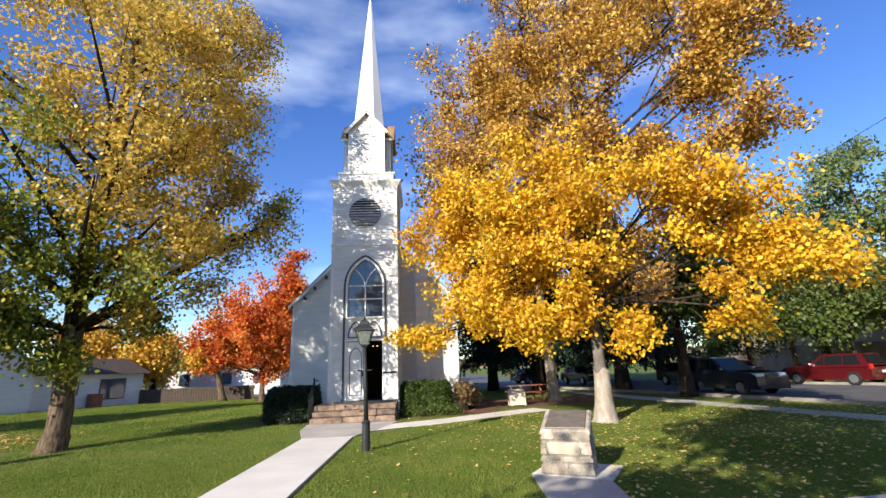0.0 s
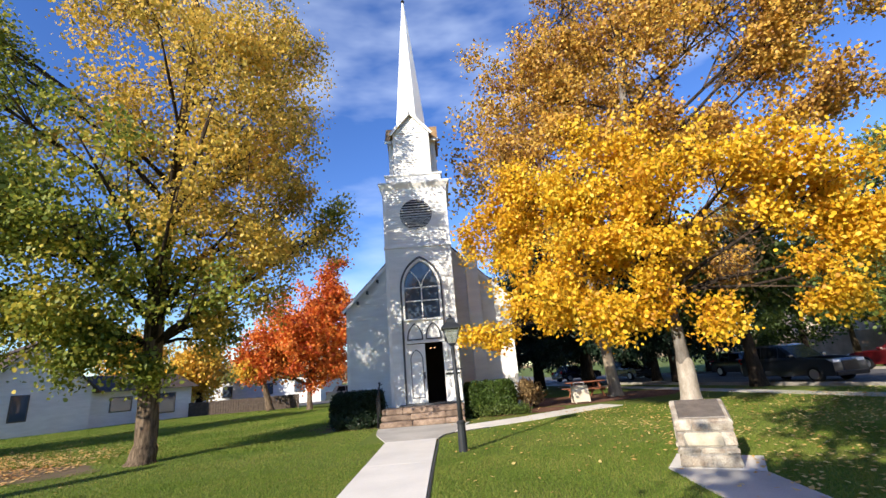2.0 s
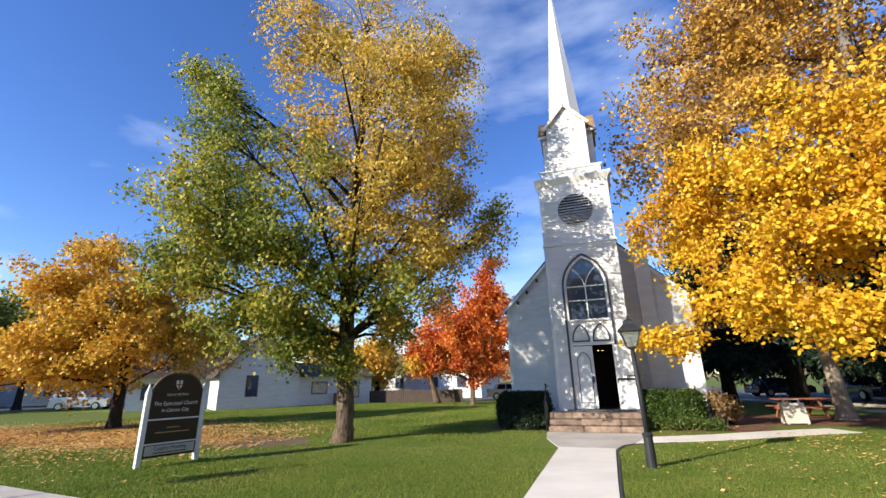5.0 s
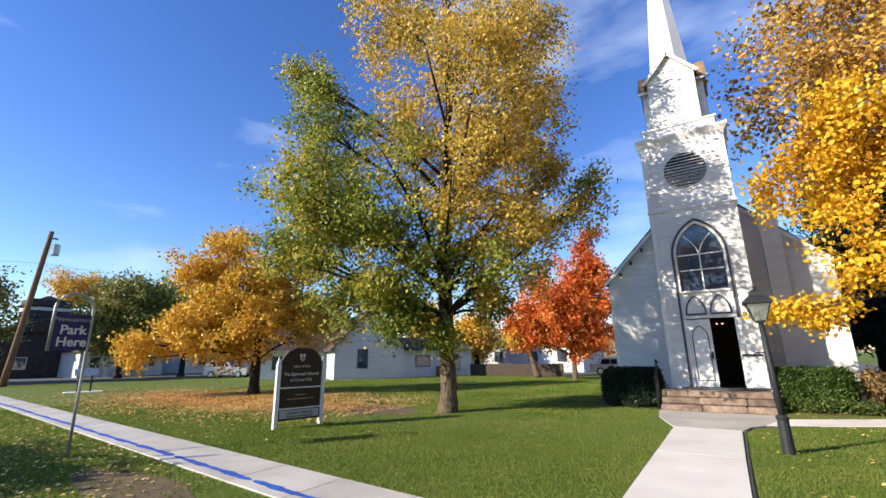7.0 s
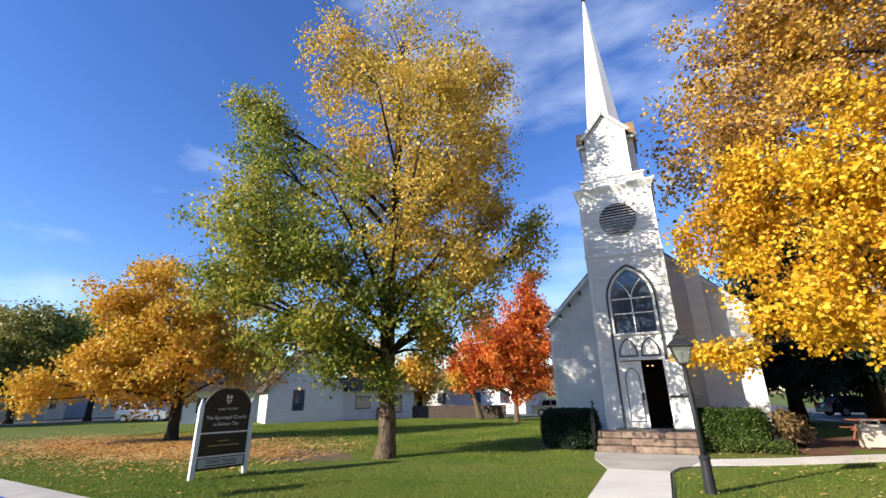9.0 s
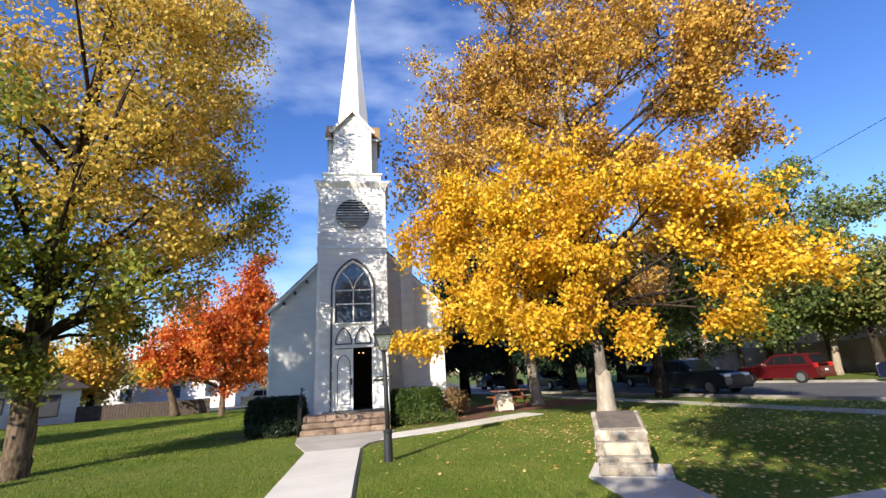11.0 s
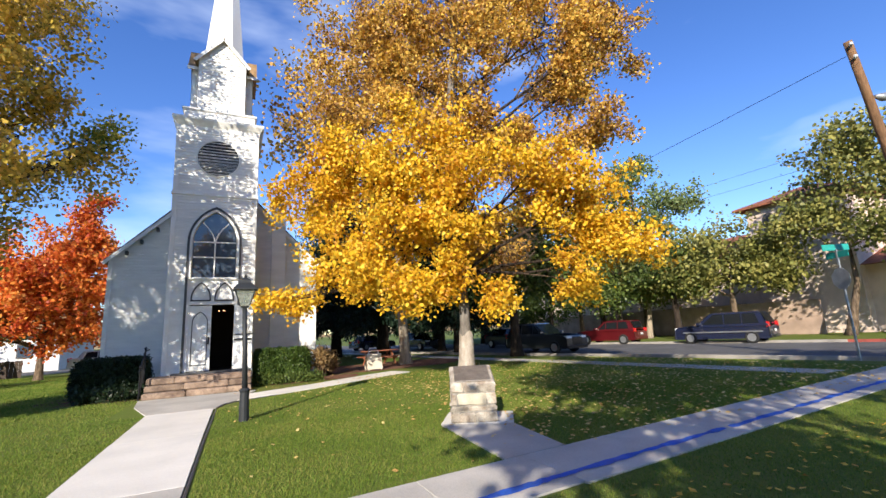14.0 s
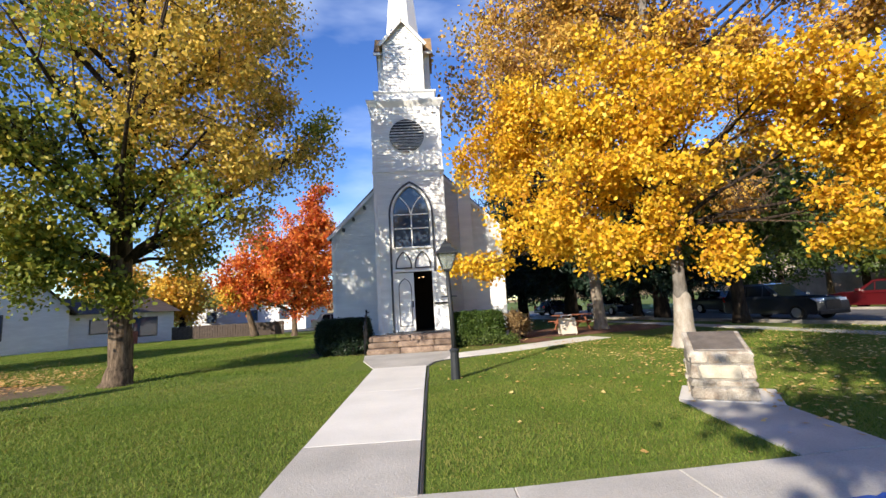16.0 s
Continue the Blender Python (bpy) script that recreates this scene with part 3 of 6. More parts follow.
# louvred round opening
LX, LZ, LR = -3.22, 8.40, 0.70
m = Mesh()
m.rings([[(LX + (LR + o) * math.cos(a), FY - y, LZ + (LR + o) * math.sin(a)) for a in [2 * math.pi * i / 36 for i in range(36)]]
         for o, y in ((0.0, 0.0), (0.0, 0.05), (0.025, 0.05), (0.035, 0.02), (0.035, 0.0))], caps=False)
louvre = part("louvre", m, TRIM_WHITE, church, "round louvred opening with a pale ring")
# flat black disc gives the gaps between slats their shadow
m = Mesh().add([(LX + LR * math.cos(2 * math.pi * i / 36), FY - 0.02, LZ + LR * math.sin(2 * math.pi * i / 36)) for i in range(36)], [tuple(range(36))])
part("backing", m, IRON, louvre, "black backing standing for the shadow between slats")
for i in range(11):
    z = LZ - LR + 0.07 + i * 0.123
    half = math.sqrt(max(0.01, LR ** 2 - (z + 0.02 - LZ) ** 2)) - 0.015
    s = Mesh()
    s.add([(LX - half, FY - 0.058, z), (LX + half, FY - 0.058, z), (LX + half, FY - 0.03, z + 0.035), (LX - half, FY - 0.03, z + 0.035),
           (LX - half, FY - 0.058, z - 0.02), (LX + half, FY - 0.058, z - 0.02), (LX + half, FY - 0.03, z + 0.015), (LX - half, FY - 0.03, z + 0.015)],
          [(0, 1, 2, 3), (4, 7, 6, 5), (0, 4, 5, 1), (1, 5, 6, 2), (3, 2, 6, 7), (0, 3, 7, 4)])
    part("slat", s, LOUVRE_EDGE, louvre)

# bay: trim, great window, blind panels, doors
m = Mesh()
band(m, pointed(BC, 0.80, SPR, APX, 12, 0.62), 0.075, FY - 0.075, FY + 0.0)
part("bay_moulding", m, TRIM_DARK, church, "dark grey moulding round the arched bay")
m = Mesh()
band(m, pointed(BC, 0.72, SPR, APX - 0.10, 12, 3.82), 0.085, FY - 0.04, FY + 0.1)
part("bay_casing", m, TRIM_WHITE, church, "white casing inside the dark moulding")
win = part("great_window", Mesh().prism(pointed(BC, 0.70, SPR, APX - 0.12, 10, 3.88), FY + 0.09, FY + 0.11), GLASS, church, "dark leaded glass tinted blue for the sky's reflection")


def bar(mesh, a, b, wdt, y0, y1):
    a, b = Vector((a[0], 0, a[1])), Vector((b[0], 0, b[1]))
    d = (b - a).normalized()
    nrm = Vector((-d.z, 0, d.x)) * wdt / 2
    mesh.prism([(p.x, p.z) for p in (a - nrm, a + nrm, b + nrm, b - nrm)], y0, y1)


for a, b in (((BC, 3.88), (BC, 5.2)), ((BC - 0.68, 4.62), (BC + 0.68, 4.62)), ((BC - 0.7, 5.18), (BC + 0.7, 5.18))):
    m = Mesh()
    bar(m, a, b, 0.045, FY + 0.05, FY + 0.09)
    part("glazing_bar", m, TRIM_WHITE, win)
for sgn in (-1, 1):
    m = Mesh()
    pts = [(BC, 5.18), (BC + sgn * 0.08, 5.45), (BC + sgn * 0.22, 5.68), (BC + sgn * 0.42, 5.9)]
    for a, b in zip(pts, pts[1:]):
        bar(m, a, b, 0.04, FY + 0.05, FY + 0.09)
    part("glazing_bar", m, TRIM_WHITE, win)
m = Mesh()
m.box(BX0, BX1, FY + 0.05, FY + 0.12, 2.98, 3.80, 0.01)
m.box(BX0 - 0.02, BX1 + 0.02, FY - 0.03, FY + 0.1, 3.80, 3.88, 0.012)
m.box(BX0 - 0.0, BX1 + 0.0, FY - 0.02, FY + 0.1, 2.90, 2.98, 0.012)
part("transom_panel", m, TRIM_WHITE, church)
for c in (BC - 0.37, BC + 0.37):
    m = Mesh()
    band(m, pointed(c, 0.27, 3.12, 3.66, 8, 3.06), 0.05, FY + 0.01, FY + 0.06)
    m.box(c - 0.32, c + 0.32, FY + 0.01, FY + 0.06, 3.03, 3.08)
    part("blind_arch", m, TRIM_DARK, church, "dark pointed moulding on a white panel")
for x in (BX0, BX1 - 0.09):
    part("door_jamb", Mesh().box(x, x + 0.09, FY - 0.01, FY + 0.14, 0.62, 2.90, 0.008), TRIM_WHITE, church)


def door_leaf(m4, width, bar_side):
    leaf = thing("door_leaf", "", "")
    for key in ("label", "category"):
        if key in leaf:
            del leaf[key]
    leaf.parent = church
    leaf.matrix_basis = m4
    part("panel", Mesh().box(0, width, 0, 0.05, 0, 2.24, 0.006), TRIM_WHITE, leaf, "white painted door panel")
    o = pointed(width / 2, width / 2 - 0.13, 1.65, 2.0, 7, 0.22)
    mm = Mesh()
    band(mm, o, 0.03, -0.018, 0.0)
    mm.box(0.10, width - 0.10, -0.018, 0, 0.19, 0.22)
    part("moulding", mm, TRIM_DARK, leaf, "thin dark arched moulding")
    hm = Mesh()
    if bar_side:
        hm.box(0.03, width - 0.03, 0.05, 0.10, 0.98, 1.05, 0.01)
    else:
        hm.box(width - 0.09, width - 0.04, -0.03, 0, 0.9, 1.15, 0.006)
        hm.tube([(width - 0.065, -0.03, 1.1), (width - 0.065, -0.08, 1.08), (width - 0.065, -0.08, 0.97), (width - 0.065, -0.03, 0.95)], [0.012] * 4, 6)
    part("push_bar" if bar_side else "door_handle", hm, IRON, leaf, "black iron")


door_leaf(pose(BX0 + 0.09, FY + 0.05, 0.63), 0.70, False)
door_leaf(Matrix.Translation((BX1 - 0.08, FY - 0.03, 0.63)) @ Matrix.Rotation(radians(-8), 4, "Z") @ Matrix.Rotation(radians(180), 4, "Z") @ Matrix.Translation((-0.62, 0, 0)), 0.62, True)

# belfry: four gabled arms on a square core, brown shingled roofs
BY = FY + 0.30
BCY = BY + 1.12
B0, B1, BG = 10.40, 12.62, 13.62
m = Mesh()
siding(m, CX - 0.84, CX + 0.84, BY, B0, B1)
z = B1
while z < BG - 0.05:
    k = 0.84 * (BG - z) / (BG - B1)
    siding(m, CX - k, CX + k, BY, z, z + 0.1)
    z += 0.1
siding(m, CX - 1.10, CX - 0.84, BCY - 0.62, B0, B1)
siding(m, CX + 0.84, CX + 1.10, BCY - 0.62, B0, B1)
for x, face in ((CX - 0.84, -1), (CX + 0.84, 1)):
    side_siding(m, x, face, BY, BCY - 0.62, B0, B1)
for x, face in ((CX - 1.10, -1), (CX + 1.10, 1)):
    side_siding(m, x, face, BCY - 0.62, BCY + 0.62, B0, B1)
part("belfry_siding", m, WHITE, church, "white lapped boards")
m = Mesh()
m.prism([(CX - 0.83, B0), (CX + 0.83, B0), (CX + 0.83, B1), (CX, BG), (CX - 0.83, B1)], BY + 0.004, BCY + 1.1)
m.prism([(BCY - 0.61, B0), (BCY + 0.61, B0), (BCY + 0.61, B1), (BCY, BG - 0.1), (BCY - 0.61, B1)], CX - 1.09, CX + 1.09, "x")
part("belfry_core", m, WHITE, church)
for x0, x1 in ((CX - 0.84, CX - 0.72), (CX + 0.72, CX + 0.84), (CX - 1.10, CX - 1.0), (CX + 1.0, CX + 1.10)):
    y = BY if abs(x0 + 0.06 - CX) < 0.9 else BCY - 0.62
    part("corner_board", Mesh().box(x0, x1, y - 0.035, y + 0.0, B0, B1, 0.005), TRIM_WHITE, church)


def gable_roof(p0, p1, half, eave, ridge, thick, mat, axis, name, over):
    """Two roof planes on a ridge along an axis, from p0 to p1, about a centre line."""
    c, a0, a1 = p0
    s = (ridge - eave) / half
    for sg in (-1, 1):
        o = [(c, ridge), (c + sg * (half + over), eave - s * over), (c + sg * (half + over), eave - s * over - thick), (c, ridge - thick)]
        part(name, Mesh().prism(o, a0, a1, axis), mat, p1)


gable_roof((CX, BY - 0.16, BCY + 1.2), church, 0.84, B1 + 0.05, BG + 0.08, 0.07, SHINGLE_BROWN, "y", "belfry_roof", 0.14)
gable_roof((BCY, CX - 1.26, CX - 0.66), church, 0.62, B1 + 0.06, BG - 0.05, 0.07, SHINGLE_BROWN, "x", "belfry_roof", 0.20)
gable_roof((BCY, CX + 0.66, CX + 1.26), church, 0.62, B1 + 0.06, BG - 0.05, 0.07, SHINGLE_BROWN, "x", "belfry_roof", 0.20)
for sg in (-1, 1):
    m = Mesh()
    bar(m, (CX, BG + 0.0), (CX + sg * 0.98, B1 - 0.16), 0.12, BY - 0.19, BY - 0.14)
    part("barge_board", m, TRIM_WHITE, church)
    ys0 = BCY - 0.84
    part("eave_board", Mesh().box(min(CX + sg * 0.86, CX + sg * 1.27), max(CX + sg * 0.86, CX + sg * 1.27), ys0 - 0.03, ys0 + 0.02, B1 - 0.32, B1 - 0.20), TRIM_WHITE, church)
    m = Mesh()
    m.prism([(BCY - 0.62, B1), (BCY, BG - 0.15), (BCY + 0.62, B1)], CX + sg * 1.09, CX + sg * 1.11, "x")
    part("gable_board", m, TRIM_WHITE, church)
m = Mesh()
band(m, pointed(CX + 0.0, 0.26, 11.75, 12.25, 8, 10.9), 0.05, BY - 0.04, BY)
part("blind_arch", m, TRIM_WHITE, church, "raised white pointed moulding")
# spire, finial and cross
m = Mesh()
oct_ = lambda r, z: [(CX + r * math.cos(math.pi / 8 + i * math.pi / 4), BCY + r * math.sin(math.pi / 8 + i * math.pi / 4), z) for i in range(8)]
m.rings([oct_(0.86, 12.7), oct_(0.80, 13.2), oct_(0.055, 21.4)])
part("spire", m, SPIRE, church, "tall white eight-sided spire")
m = Mesh()
m.cyl(CX, BCY, 21.35, 22.9, 0.035, 0.03, 8)
m.tube([(CX - 0.4, BCY, 22.35), (CX + 0.4, BCY, 22.35)], [0.03, 0.03], 8)
m.tube([(CX, BCY, 21.4), (CX, BCY, 21.5), (CX, BCY, 21.6)], [0.04, 0.11, 0.04], 10)
part("cross", m, IRON, church, "dark metal cross on the spire")

# nave
NC, EV, RG = (NX0 + NX1) / 2, 4.89, 8.76
m = Mesh()


def nave_span(z, t):
    k = (NX1 - NX0) / 2 * min(1, max(0, (RG - (z + t) / 2) / (RG - EV)))
    a, b = NC - k, NC + k
    return ((a, min(b, TX0 + 0.02)), (max(a, TX1 - 0.02), b))


siding(m, NX0, NX1, NY0, 0.1, RG - 1.2, nave_span)
for x, face in ((NX0, -1), (NX1, 1)):
    side_siding(m, x, face, NY0, NY1, 0.1, EV)
part("nave_siding", m, WHITE, church, "white painted lapped boards")
part("nave_wall", Mesh().prism([(NX0 + 0.01, 0), (NX1 - 0.01, 0), (NX1 - 0.01, EV), (NC, RG), (NX0 + 0.01, EV)], NY0 + 0.01, NY1), WHITE, church)
gable_roof((NC, NY0 - 0.14, NY1 + 0.2), church, (NX1 - NX0) / 2, EV + 0.1, RG + 0.1, 0.10, SHINGLE_DARK, "y", "nave_roof", 0.16)
sl = (RG - EV) / ((NX1 - NX0) / 2)
for sg in (-1, 1):
    m = Mesh()
    bar(m, (NC + sg * 0.2, RG - 0.2 * sl - 0.13), (NC + sg * ((NX1 - NX0) / 2 + 0.16), EV - 0.16 * sl - 0.03), 0.13, NY0 - 0.17, NY0 - 0.14)
    part("barge_board", m, TRIM_WHITE, church)
    x = NX0 if sg < 0 else NX1 - 0.14
    part("corner_board", Mesh().box(x, x + 0.14, NY0 - 0.04, NY0, 0.1, EV - 0.1, 0.006), TRIM_WHITE, church)
for x, zz in ((-6.35, 5.2), (-5.9, 5.66), (-5.4, 6.17)):
    part("eave_bracket", Mesh().box(x, x + 0.1, NY0 - 0.2, NY0 - 0.02, zz - 0.15, zz, 0.01), TRIM_DARK, church)
part("foundation", Mesh().box(NX0 + 0.03, NX1 - 0.03, NY0 + 0.05, NY1 - 0.05, -0.1, 0.16), STONE_PALE, church)
# side chimney against the front wall
m = Mesh()
m.box(-1.15, -0.57, NY0 - 0.32, NY0 + 0.3, 0, 7.35, 0.01)
m.box(-1.20, -0.52, NY0 - 0.37, NY0 + 0.35, 7.35, 7.55, 0.02)
chim = part("chimney", m, WHITE, church, "painted chimney stack against the wall")
part("flue", Mesh().cyl(-0.86, NY0, 7.5, 7.85, 0.13, 0.13, 10), TRIM_DARK, chim)

# steps and landing of warm stone
steps = thing("stone_steps", "warm sandstone steps and landing at the church door", "steps")
part("landing", Mesh().box(-4.86, -1.88, 16.68, FY - 0.03, -0.02, 0.56), SANDSTONE, steps)
for i, (y0, z1) in enumerate(((15.78, 0.19), (16.08, 0.38), (16.38, 0.565))):
    x = -4.84
    while x < -1.95:
        x2 = min(x + rng.uniform(0.7, 1.5), -1.9)
        if -1.9 - x2 < 0.25:
            x2 = -1.9
        part("tread_stone", Mesh().box(x + 0.006, x2 - 0.006, y0 + rng.uniform(0, 0.05), y0 + 0.36, z1 - 0.19, z1 + rng.uniform(-0.012, 0.012), 0.03), SANDSTONE, steps)
        x = x2
part("threshold", Mesh().box(-4.3, -1.95, 17.1, FY - 0.02, 0.562, 0.62, 0.015), TRIM_DARK, steps, "dark door mat and sill")
rail = thing("handrail", "black iron handrail beside the church steps", "railing")
for y, z in ((16.1, 0.0), (16.75, 0.55)):
    m = Mesh()
    m.tube([(-4.95, y, 0.0), (-4.95, y, z + 0.92)], [0.022, 0.022], 8)
    m.tube([(-4.95, y, z + 0.90), (-4.95, y, z + 0.95), (-4.95, y, z + 1.0)], [0.02, 0.05, 0.015], 8)
    part("post", m, IRON, rail)
m = Mesh()
m.tube([(-4.95, 15.95, 0.82), (-4.95, 16.1, 0.9), (-4.95, 16.75, 1.42), (-4.95, 17.4, 1.45)], [0.024] * 4, 8)
part("rail", m, IRON, rail)
for i in range(4):
    y = 16.2 + i * 0.13
    part("baluster", Mesh().tube([(-4.95, y, 0.1), (-4.95, y, 0.95 + 0.1 * i)], [0.011, 0.011], 6), IRON, rail)


# ---- trees and shrubs ----
def leaf_mesh(name, centres, size, rng_np, spread, per, droop=0.3, shape=1.0):
    """Many small folded leaves round the given centres."""
    c = np.repeat(np.asarray(centres, float), per, axis=0)
    n = len(c)
    c = c + rng_np.normal(0, 1, (n, 3)) * np.asarray(spread)
    d = rng_np.normal(0, 1, (n, 3))
    d[:, 2] -= droop
    d /= np.linalg.norm(d, axis=1)[:, None]
    a = np.cross(d, rng_np.normal(0, 1, (n, 3)))
    a /= np.linalg.norm(a, axis=1)[:, None]
    k = np.cross(d, a)
    s = size * rng_np.uniform(0.6, 1.25, (n, 1))
    outline = ((0.0, 0.0, 0.0), (0.28, 0.36, 0.10), (0.72, 0.30, 0.08), (1.0, 0.0, -0.04), (0.72, -0.30, 0.08), (0.28, -0.36, 0.10))
    if n > 60000 and size > 0.2:
        outline = ((0.0, 0.0, 0.0), (0.45, 0.38, 0.10), (1.0, 0.0, 0.0), (0.45, -0.38, 0.10))
    e = len(outline)
    v = np.empty((n, e, 3))
    for i, (p, q, w) in enumerate(outline):
        v[:, i] = c + s * (p * d + q * shape * a + w * k)
    me = bpy.data.meshes.new(name)
    me.vertices.add(e * n)
    me.vertices.foreach_set("co", v.reshape(-1))
    me.loops.add(e * n)
    me.loops.foreach_set("vertex_index", np.arange(e * n, dtype=np.int32))
    me.polygons.add(n)
    me.polygons.foreach_set("loop_start", np.arange(0, e * n, e, dtype=np.int32))
    me.update(calc_edges=True)
    return me


def tree(label, base, blobs, trunk, bark, heading=(0, 1), seed=1, leaf=0.14, forks=(), group="", twigs=True, per=26, spread=0.33, bare=None, name="tree", low=1.4, clump=6, limb_bark=None):
    """Trunk (points of (u, d, z, radius)), limbs to each crown mass, leaves in clusters.
    blobs: (u, d, z, ru, rd, rz, clusters, material). u to the right as seen along heading, d away."""
    r, rn = random.Random(seed), np.random.default_rng(seed)
    hx, hy = heading
    hl = math.hypot(hx, hy)
    hx, hy = hx / hl, hy / hl
    W = lambda u, d, z: Vector((u * hy + d * hx, -u * hx + d * hy, z))
    t = thing(name, label, "tree", (base[0], base[1], 0), group=group)
    tm = Mesh()
    P = [W(u, d, z) for u, d, z, _ in trunk]
    fine, rad = [], []
    for i in range(len(P) - 1):
        for k in range(4):
            a = k / 4
            fine.append(P[i].lerp(P[i + 1], a))
            rad.append(trunk[i][3] * (1 - a) + trunk[i + 1][3] * a)
    fine.append(P[-1])
    rad.append(trunk[-1][3])
    rad[0] *= 1.25
    tm.tube(fine, rad, 14, 0.07, r)
    part("trunk", tm, bark, t, smooth=True)
    tw = Mesh()
    groups = {}
    for u, d, z, ru, rd, rz, count, mat in blobs:
        c = W(u, d, z)
        # limb from the trunk to the heart of the mass
        best = min([i for i in range(len(fine)) if fine[i].z > low], key=lambda i: (fine[i] - c).length + abs(fine[i].z - (z - 0.9 * math.hypot(u, d))) * 0.8)
        s = fine[best]
        mid = s.lerp(c, 0.5) + Vector((r.uniform(-0.3, 0.3), r.uniform(-0.3, 0.3), r.uniform(-0.1, 0.35)))
        pts = [s, s.lerp(mid, 0.5) + Vector((0, 0, 0.1)), mid, mid.lerp(c, 0.6), c]
        r0 = max(0.03, min(rad[best] * 0.45, 0.028 + 0.012 * (c - s).length))
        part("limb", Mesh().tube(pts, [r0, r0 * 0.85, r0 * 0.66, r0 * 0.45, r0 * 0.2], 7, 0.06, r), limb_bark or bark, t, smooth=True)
        # boughs spray outwards from the limb and carry the leaf clusters in clumps
        boughs = max(3, round(count / clump))
        for i in range(boughs):
            while True:
                p = Vector((r.uniform(-1, 1), r.uniform(-1, 1), r.uniform(-1, 1)))
                if 0.2 < p.length < 1:
                    break
            p = p.normalized() * p.length ** 0.55
            q = c + W(p.x * ru, p.y * rd, p.z * rz)
            a = pts[r.choice((2, 3, 3, 4))]
            k = a.lerp(q, 0.5) + Vector((0, 0, r.uniform(-0.1, 0.35)))
            if twigs:
                w = 0.012 + 0.007 * (q - a).length
                tw.tube([a, k, q], [w, w * 0.7, 0.006], 4)
            reach = 0.13 * (ru + rd + rz) / 3 + 0.10
            out = (q - k).normalized()
            for s in range(max(1, round(count / boughs))):
                g = q + out * r.uniform(-2.0, 1.1) * reach + Vector((r.gauss(0, 1), r.gauss(0, 1), r.gauss(0, 0.8))) * reach
                groups.setdefault(mat, []).append(tuple(g))
    if tw.v:
        tagged(part("fine_branching", tw, TWIG, t), kind="stuff")
    if bare:
        bm_ = Mesh()
        for u, d, z, ru, rz, count in bare:
            for i in range(count * 3):
                o = W(u + r.gauss(0, 0.5) * ru, d + r.gauss(0, 0.5) * ru, z + r.gauss(0, 0.5) * rz)
                e = o + Vector((r.uniform(-0.5, 0.5), r.uniform(-0.5, 0.5), r.uniform(-0.6, 0.5)))
                bm_.tube([o, o.lerp(e, 0.5) + Vector((r.uniform(-.1, .1), r.uniform(-.1, .1), 0.05)), e], [0.012, 0.008, 0.003], 3)
        tagged(part("bare_spray", bm_, TWIG, t), kind="stuff")
    for mat, cs in groups.items():
        me = leaf_mesh("crown", cs, leaf, rn, (spread, spread, spread * 0.75), per)
        part("crown", me, mat, t, mat.name.replace("_", " "))
    return t


def away(base, eye=(-2.6, 0.4)):
    return (base[0] - eye[0], base[1] - eye[1])


